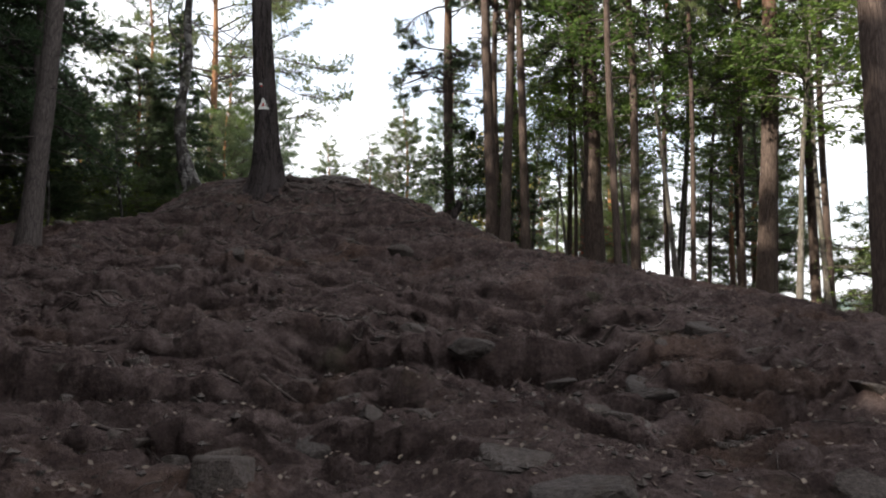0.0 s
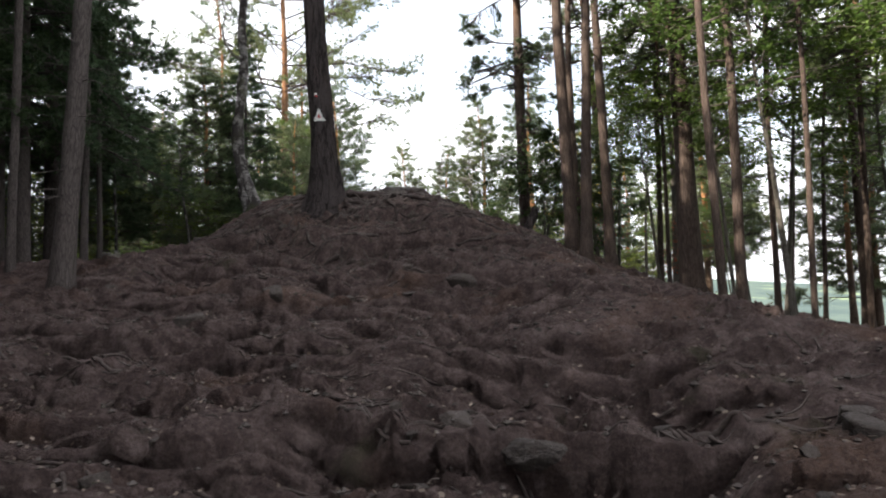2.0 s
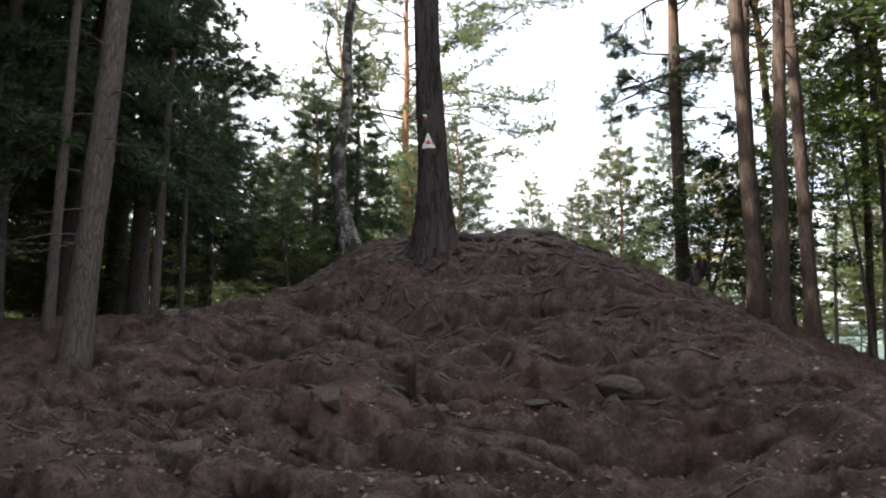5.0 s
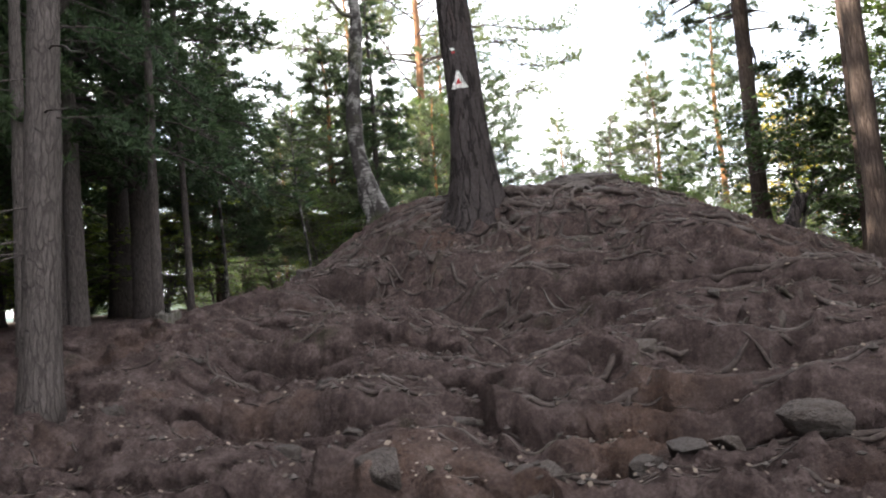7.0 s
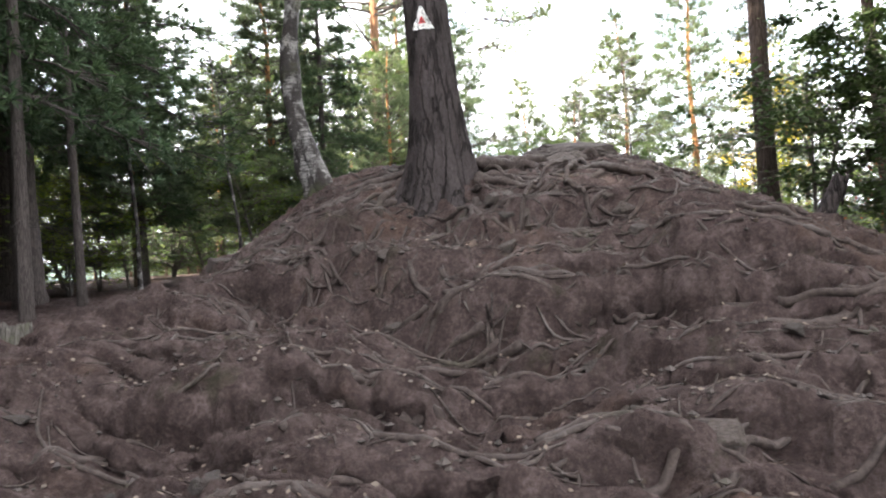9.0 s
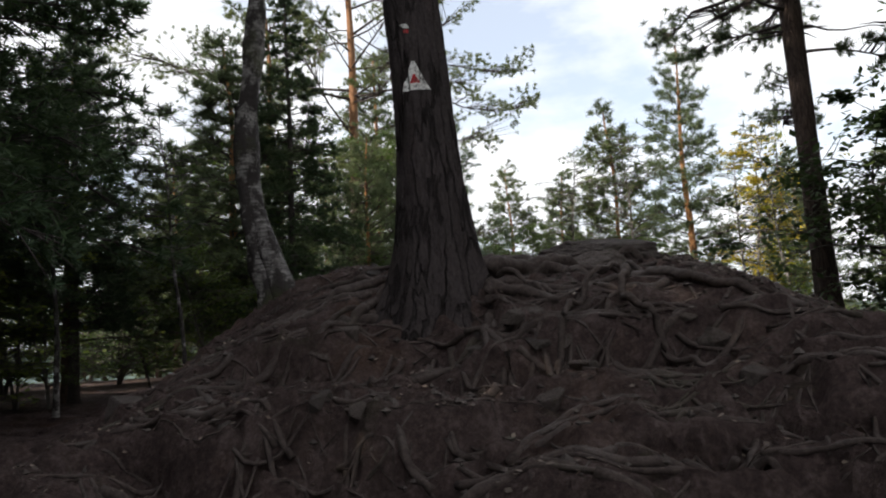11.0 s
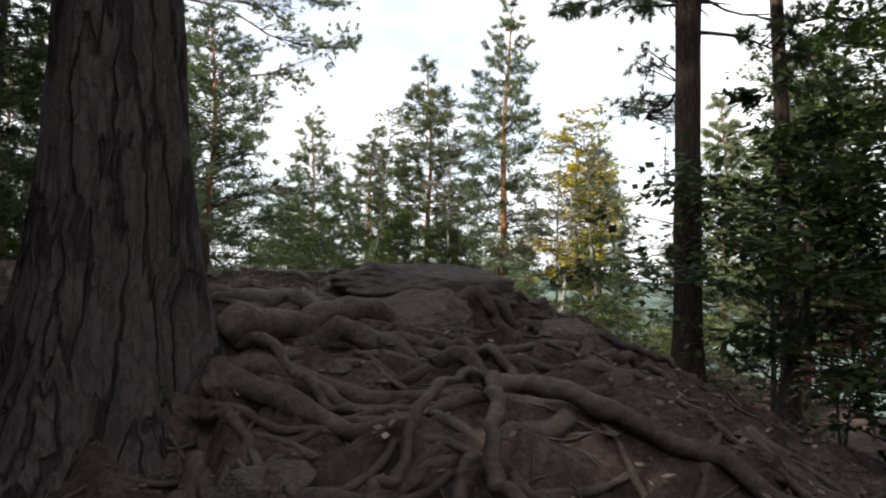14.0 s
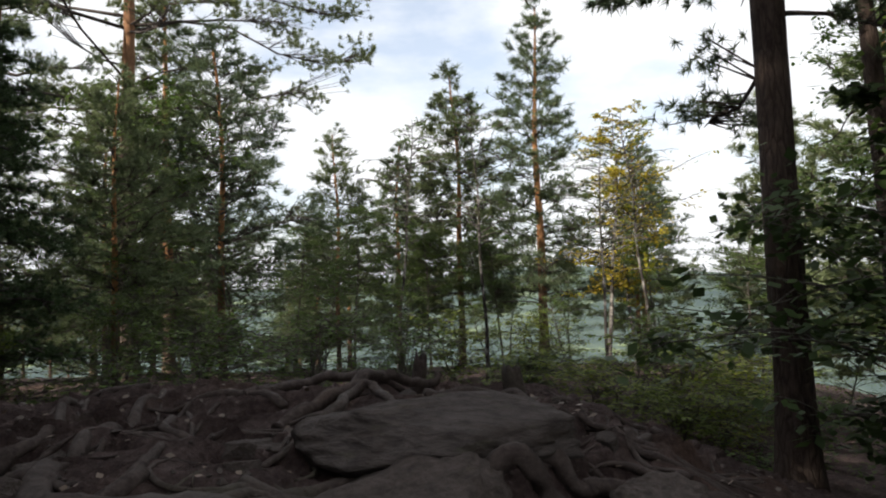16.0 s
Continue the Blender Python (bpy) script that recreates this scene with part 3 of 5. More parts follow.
def make_broadleaf(name, label, group, tall, r, reach, low, count, leaf, material, bark, seed, stems=1, flatness=0.35):
    """A small broad-leaved tree or bush: forked stems, twigs and single leaves in layered sprays."""
    ob = root_empty(name, Matrix.Identity(4), label, "tree" if tall > 2.4 else "bush", group)
    stem, limbs, at = Build(), Build(), []
    for s in range(stems):
        lean = (rng.normal(0, 0.06 + 0.10 * (stems > 1)), rng.normal(0, 0.06 + 0.10 * (stems > 1)))
        line = trunk_line(tall * rng.uniform(0.8, 1.0), lean, 0.35, seed + s * 3.7)
        fine = [along(line, i / 24) for i in range(25)]
        stem.add(*tube(fine, [r * (1 - 0.85 * i / 24) * (1 + 0.5 * math.exp(-i)) for i in range(25)], 8, 0.1, seed))
        sprays = int(34 / stems) + 6
        for k in range(sprays):
            f = low + (0.99 - low) * (k + rng.uniform()) / sprays
            g = (f - low) / (1 - low)
            length = reach * (0.45 + 0.75 * math.sin(math.pi * min(1, 0.15 + 0.85 * g))) * rng.uniform(0.55, 1.1)
            pts = limb_points(along(line, f), rng.uniform(0, 6.28), rng.uniform(0.05, 0.7), length, 0.12, seed=seed + k * 1.3 + s)
            limbs.add(*tube(pts, [0.45 * r * (1 - f * 0.7) * (1 - 0.17 * i) + 0.003 for i in range(6)], 4))
            for t in range(6):
                h = rng.uniform(0.3, 1.0)
                p = along(pts, h)
                q = p + Vector((rng.normal(0, 1), rng.normal(0, 1), rng.normal(0.1, flatness))) * 0.28 * length
                limbs.add(*tube([p, p.lerp(q, 0.5) + Vector((0, 0, 0.03)), q], [0.008, 0.006, 0.003], 3, cap=False))
                m = max(2, int(count / (sprays * stems * 6)))
                u = rng.uniform(0.1, 1.1, (m, 1))
                at.append(np.array(p) * (1 - u) + np.array(q) * u + rng.normal(0, 1, (m, 3)) * np.array([0.10, 0.10, 0.05]) * length * 0.6)
    part("stem" if tall < 2.4 else "trunk", stem.mesh("stem", bark), ob)
    stuff("branchwork", limbs.mesh("limbs", bark), ob)
    stuff("crown" if tall > 2.4 else "leaves", array_mesh("crown", leaves(np.concatenate(at), leaf, leaf * 0.30), 4, material), ob)
    return ob


def stand(proto, x, y, size=1.0, turn=0.0, lean=(0.0, 0.0), first=False, wide=1.0, label="", sink=0.05):
    """Sets a tree, or a copy of it, on the ground. lean: metres over per metre of height."""
    up = Vector((lean[0], lean[1], 1)).normalized()
    tilt = Vector((0, 0, 1)).rotation_difference(up).to_matrix().to_4x4()
    m = Matrix.Translation((x, y, height(x, y) - sink)) @ tilt @ pose(0, 0, 0, 0, 0, turn) @ Matrix.Diagonal((size * wide, size * wide, size, 1))
    if first:
        proto.matrix_basis = m
        ob = proto
    else:
        ob = copy_thing(proto, m)
    if label:
        tagged(ob, label)
    return ob


def plant(protos, rows):
    """Each prototype goes to the first row that names it; the others get copies."""
    used = set()
    for k, x, y, size, turn, *rest in rows:
        opts = dict(zip(("lean", "wide", "label"), rest))
        stand(protos[k], x, y, size, turn, first=k not in used, **opts)
        used.add(k)


# tall pines on the right slope and behind the crest
pines = [make_pine(17, 0.20, 0.42, 2.4, 1.0), make_pine(15, 0.15, 0.36, 2.0, 2.0, dense=0.8), make_pine(14, 0.10, 0.36, 1.6, 3.0, dense=0.7), make_pine(15, 0.15, 0.23, 2.1, 2.5, dense=2.2, blades=(26, 0.10, 0.006), clump=0.26)]
plant(pines, [
    (3, 0.16, 17.8, 1.0, 20, (-0.008, 0.0), 0.95, "slender dark pine at the edge of the mound's top"),
    (1, 1.00, 14.2, 1.0, 80, (-0.022, 0.0), 0.80, "dark pine stem with a swept foot on the slope"),
    (1, 1.20, 13.8, 1.0, 150, (0.040, 0.0), 0.86),
    (1, 1.70, 14.5, 1.0, 210, (-0.018, 0.0), 0.82),
    (2, 1.22, 15.8, 1.0, 95, (0.004, 0.0), 0.85, "slender pine with a mossy greenish stem"),
    (2, 3.07, 17.3, 1.1, 215, (0.018, 0.0), 0.75),
    (0, 3.26, 15.1, 1.0, 30, (-0.022, 0.0), 1.05, "thick old pine with dark lower bark"),
    (2, 2.59, 10.4, 1.0, 60, (-0.015, 0.0), 0.72),
    (2, 3.54, 13.0, 1.1, 300, (-0.004, 0.0), 0.95, "straight pine with orange upper bark"),
    (2, 4.96, 15.7, 1.1, 70, (0.020, 0.0), 0.70),
    (2, 6.50, 19.5, 1.0, 190, (0.07, 0.0), 0.6),
    (2, 7.05, 18.9, 1.0, 110, (0.06, 0.0), 0.65),
    (2, 6.24, 14.8, 1.0, 170, (0.02, 0.0), 0.75),
    (0, 5.55, 12.2, 0.95, 290, (0.045, 0.0), 0.85),
    (2, 2.95, 15.7, 0.9, 220, (0.0, 0.0), 0.6),
    (2, 4.20, 11.9, 1.0, 270, (0.01, 0.0), 0.55),
    (1, 8.2, 15.6, 1.05, 15, (0.0, 0.0), 0.9),
    (2, 6.90, 12.6, 1.0, 75, (0.0, 0.0), 0.8),
    (0, 4.75, 7.5, 1.0, 120, (0.0, 0.0), 0.75, "dark pine stem beside green branches"),
    (1, 2.28, 19.8, 1.1, 200, (-0.05, 0.0), 0.85),
    (2, 4.4, 20.5, 1.0, 320, (0.0, 0.0), 1.2),
    (1, 7.6, 18.0, 1.0, 10, (0.0, 0.0), 1.0),
    (2, 7.2, 9.6, 1.0, 140, (0.0, 0.0), 1.0),
    (1, 9.2, 14.0, 1.0, 240, (0.0, 0.0), 1.0),
    (1, -11.5, 27.0, 0.9, 95, (0.0, 0.0), 1.0),
])

# younger pines on the far side of the crest
young = [make_young_pine(10, 0.12, 1.7, 4.0), make_young_pine(8, 0.09, 1.5, 5.0), make_young_pine(9, 0.09, 1.9, 6.0, 0.3, 0.8)]
plant(young, [
    (0, 0.44, 33.0, 1.04, 0, (0.0, 0.0), 1.25, "tall sunlit young pine with an orange stem"),
    (1, -1.86, 35.3, 1.18, 60, (0.0, 0.0), 1.2),
    (2, -5.8, 35.5, 0.85, 90, (0.0, 0.0), 1.1),
    (1, -4.0, 38.0, 0.85, 200, (0.0, 0.0), 1.1),
    (2, 3.7, 35.0, 0.9, 30, (0.0, 0.0), 1.1),
    (0, 5.6, 41.0, 0.9, 120, (0.0, 0.0), 1.1),
    (1, 7.4, 33.0, 0.9, 10, (0.0, 0.0), 1.0),
    (2, -7.0, 27.5, 1.0, 150, (0.0, 0.0), 1.2),
    (2, -7.4, 23.6, 0.72, 15, (0.0, 0.0), 1.2),
    (2, -10.2, 25.2, 0.72, 250, (0.0, 0.0), 1.2),
    (0, -9.5, 31.0, 1.0, 250, (0.0, 0.0), 1.1),
    (1, -9.2, 21.0, 0.72, 40, (0.0, 0.0), 1.3),
    (2, -12.5, 24.0, 0.75, 80, (0.0, 0.0), 1.3),
    (0, -15.0, 29.0, 0.75, 10, (0.0, 0.0), 1.2),
    (1, -11.6, 19.5, 0.72, 300, (0.0, 0.0), 1.3),
    (2, -18.5, 33.0, 0.85, 210, (0.0, 0.0), 1.2),
    (0, -13.5, 36.0, 0.85, 45, (0.0, 0.0), 1.2),
    (1, 11.0, 25.0, 1.0, 75, (0.0, 0.0), 1.2),
    (2, 9.0, 22.0, 1.0, 15, (0.0, 0.0), 1.2),
    (0, 13.0, 19.0, 1.0, 95, (0.0, 0.0), 1.2),
    (1, 6.3, 26.5, 0.9, 205, (0.0, 0.0), 1.2),
    (2, 7.8, 28.0, 0.75, 115, (0.0, 0.0), 1.0),
    (0, 12.0, 12.5, 1.0, 35, (0.0, 0.0), 1.2),
    (1, 9.6, 10.2, 1.0, 65, (0.0, 0.0), 1.2),
    (2, 14.5, 15.5, 1.1, 265, (0.0, 0.0), 1.3),
])

# the pine behind the mound that holds out long bent limbs
limb_pine = make_pine(16.5, 0.21, 0.28, 4.8, 9.0, dense=2.6, blades=(24, 0.13, 0.010), clump=0.13, knots=11)
stand(limb_pine, -9.6, 29.0, 1.0, 0, first=True, label="old pine with orange upper bark and long bent limbs")

# the dark stand on the left
# the third kind is coarsely needled, for added trees that block the sun
spruces = [make_spruce(16, 0.15, 2.6, 7.0, 0.15), make_spruce(13, 0.13, 2.3, 8.0, 0.2), make_spruce(14, 0.14, 2.6, 13.0, 0.1, (26, 6, 34, 12, 0.34, 0.042))]
plant(spruces, [
    (0, -9.7, 14.9, 1.05, 0, (0.0, 0.0), 1.15),
    (1, -8.3, 12.2, 1.0, 40, (0.0, 0.0), 0.9),
    (0, -10.6, 10.8, 1.0, 80, (0.0, 0.0), 0.9),
    (1, -12.2, 13.2, 1.2, 120, (0.0, 0.0), 1.0),
    (1, -8.6, 8.0, 1.15, 200, (0.0, 0.0), 0.9),
    (0, -9.2, 10.1, 1.0, 250, (0.0, 0.0), 1.0),
    (0, -11.5, 6.0, 1.1, 240, (0.0, 0.0), 1.0),
    (1, -14.5, 9.5, 1.2, 20, (0.0, 0.0), 1.1),
    (1, -9.0, 3.5, 1.2, 260, (0.0, 0.0), 1.0),
    (1, -13.2, 6.4, 0.42, 15, (0.0, 0.0), 1.5),
    (1, -15.5, 11.5, 0.45, 75, (0.0, 0.0), 1.5),
    (1, -12.4, 8.2, 0.36, 135, (0.0, 0.0), 1.5),
    (1, -16.5, 15.4, 0.45, 195, (0.0, 0.0), 1.5),
    (1, -11.6, 11.6, 0.34, 255, (0.0, 0.0), 1.5),
    (1, -14.2, 13.4, 0.40, 315, (0.0, 0.0), 1.5),
    (1, -17.5, 9.0, 0.5, 45, (0.0, 0.0), 1.5),
    (1, -16.0, 18.5, 0.4, 105, (0.0, 0.0), 1.5),
    (0, -17.5, 14.5, 1.1, 330, (0.0, 0.0), 1.1),
    (0, -11.6, 16.4, 1.0, 110, (0.0, 0.0), 1.2),
    (1, -9.4, 12.9, 1.1, 300, (0.0, 0.0), 1.2),
    (0, -13.4, 15.0, 1.0, 190, (0.0, 0.0), 1.2),
    (1, -7.9, 20.8, 0.60, 60, (0.0, 0.0), 1.25),
    (1, -11.4, 19.4, 0.55, 220, (0.0, 0.0), 1.4),
])


def make_pole(tall, r, seed):
    """A slender stem of the dark stand, bare below, with dead side twigs."""
    ob = root_empty("spruce_tree", Matrix.Identity(4), "slender grey spruce stem with dead lower twigs", "tree", "slender stems of the dark stand")
    line = trunk_line(tall, bend=0.25, seed=seed)
    part("trunk", trunk_mesh(line, r, 0.03, BARK_SPRUCE, seed=seed), ob)
    limbs, blades = pine_crown(line, 0.5, 0.99, 1.5, lambda f: 1.0 - 0.85 * f, 10, 5, 24, 22, 0.14, 0.010, 0.8, rise=(0.35, -0.1), sag=0.12, seed=seed, limb_r=0.02, clump=0.18)
    for i in range(26):
        limbs.add(*tube(limb_points(along(line, rng.uniform(0.08, 0.5)), rng.uniform(0, 6.28), rng.uniform(-0.2, 0.15), rng.uniform(0.25, 0.9), 0.1, seed=i + seed), [0.010, 0.009, 0.007, 0.005, 0.004, 0.002], 3))
    stuff("branchwork", limbs.mesh("limbs", BARK_SPRUCE), ob)
    stuff("crown", array_mesh("crown", blades, 3, NEEDLE_DARK), ob)
    return ob


poles = [make_pole(13, 0.095, 11.0), make_pole(12, 0.13, 12.0)]
plant(poles, [
    (1, -5.34, 9.03, 1.0, 0, (0.075, 0.0), 1.0, "leaning slender grey stem beside the rooty slope"),
    (0, -7.6, 12.8, 1.0, 50, (0.02, 0.0), 0.7),
    (0, -7.1, 10.4, 1.0, 90, (0.02, 0.0), 1.0),
    (1, -8.0, 10.0, 1.0, 130, (0.01, 0.0), 1.0),
    (0, -7.5, 9.0, 1.0, 170, (0.03, 0.0), 0.9),
    (1, -8.9, 11.2, 1.0, 210, (0.0, 0.0), 0.9),
    (0, -8.2, 14.2, 1.0, 290, (0.0, 0.0), 0.8),
    (1, -10.3, 12.4, 1.0, 330, (0.0, 0.0), 0.9),
    (0, -6.6, 7.6, 1.0, 20, (0.02, 0.0), 1.0),
])

# added spruces, mostly unseen behind the start of the walk, to shade the slope
spruces[2].matrix_basis = Matrix.Translation((-16.0, 4.0, height(-16.0, 4.0)))
for wx, wy, size in ((-9.4, 0.4, 1.1), (-7.6, -3.0, 1.0), (-11.5, -2.0, 1.1), (-10.0, -6.5, 1.1), (-5.0, -7.0, 1.0), (-14.0, 2.5, 1.1), (-14.5, -5.0, 1.1), (-7.0, -11.0, 1.1), (-1.0, -9.0, 1.0), (3.5, -8.0, 1.0), (-12.5, -11.0, 1.1), (7.5, -3.0, 1.0), (-5.6, 0.0, 1.0), (-4.4, -3.2, 1.1), (-2.5, -6.0, 1.0), (-7.0, 2.6, 1.0), (-8.2, 5.4, 1.0), (-10.2, 2.0, 1.1), (-8.4, -1.4, 1.1), (-11.0, 4.2, 1.1), (-6.4, -5.0, 1.1), (-12.6, 0.2, 1.2), (-9.0, -9.0, 1.2), (-13.0, -8.0, 1.2), (-17.0, 6.0, 1.1), (-18.0, -1.0, 1.1), (-19.5, 10.0, 1.1), (-15.5, 1.0, 1.2), (-16.5, -7.5, 1.2), (-20.5, 3.5, 1.2), (-13.8, 6.5, 1.1), (-15.0, 18.6, 0.5), (-18.4, 20.5, 0.55), (-20.0, 25.0, 0.6), (-13.2, 11.6, 0.6), (-17.0, 12.2, 0.6), (-22.5, 16.0, 0.7)):
    stand(spruces[2], wx, wy, size, rng.uniform(0, 360), wide=1.15)

# the woods go on behind the stand
for i in range(18):
    wx, wy = rng.uniform(-42, -20), rng.uniform(2, 46)
    stand((young + spruces[1:])[int(rng.integers(0, 5))], wx, wy, rng.uniform(0.85, 1.15) * (0.55 if wy > 13 else 0.9), rng.uniform(0, 360), wide=1.35)
for i in range(26):
    stand(young[int(rng.integers(0, 3))], rng.uniform(-30, -6), rng.uniform(36, 52), rng.uniform(0.5, 0.75), rng.uniform(0, 360), wide=1.3)

# broad-leaved growth
broad = [
    make_broadleaf("beech_sapling", "leafy green beech sapling in the shade", "broad-leaved saplings", 5.0, 0.045, 1.7, 0.16, 5200, 0.085, LEAF, BARK_GREY, 21.0, 2),
    make_broadleaf("young_oak", "slender green broad-leaved tree among pines", "broad-leaved saplings", 9.0, 0.06, 2.1, 0.46, 6500, 0.11, LEAF, BARK_GREY, 22.0),
    make_broadleaf("hazel_bush", "yellow-green sunlit hazel bush", "undergrowth bushes", 2.3, 0.02, 1.0, 0.10, 2600, 0.09, LEAF_SUN, BARK_GREY, 23.0, 4),
    make_broadleaf("golden_birch", "slender birch with golden autumn leaves", "autumn trees", 7.0, 0.06, 1.25, 0.30, 4600, 0.10, LEAF_GOLD, BIRCH, 24.0),
    make_broadleaf("rowan_bush", "bush with red autumn leaves", "autumn trees", 2.3, 0.02, 0.7, 0.25, 700, 0.08, LEAF_RED, BARK_GREY, 25.0, 3),
    make_broadleaf("thin_birch", "thin pale birch stem with few leaves", "autumn trees", 6.5, 0.045, 0.9, 0.5, 900, 0.07, LEAF, BIRCH, 26.0),
    make_broadleaf("alder_bush", "dark green leafy bush", "undergrowth bushes", 2.2, 0.02, 1.1, 0.06, 2400, 0.08, LEAF, BARK_GREY, 27.0, 5),
    make_broadleaf("beech_sapling", "dense beech sapling with shade-darkened green leaves at the mound's edge", "broad-leaved saplings", 3.6, 0.03, 1.8, 0.10, 6000, 0.125, LEAF_SHADED, BARK_GREY, 28.0, 3, 0.3),
    make_broadleaf("young_hazel", "young hazel with yellow-green sunlit leaves", "broad-leaved saplings", 4.5, 0.03, 1.4, 0.15, 4600, 0.10, LEAF_SUN, BARK_GREY, 29.0, 2, 0.3),
]
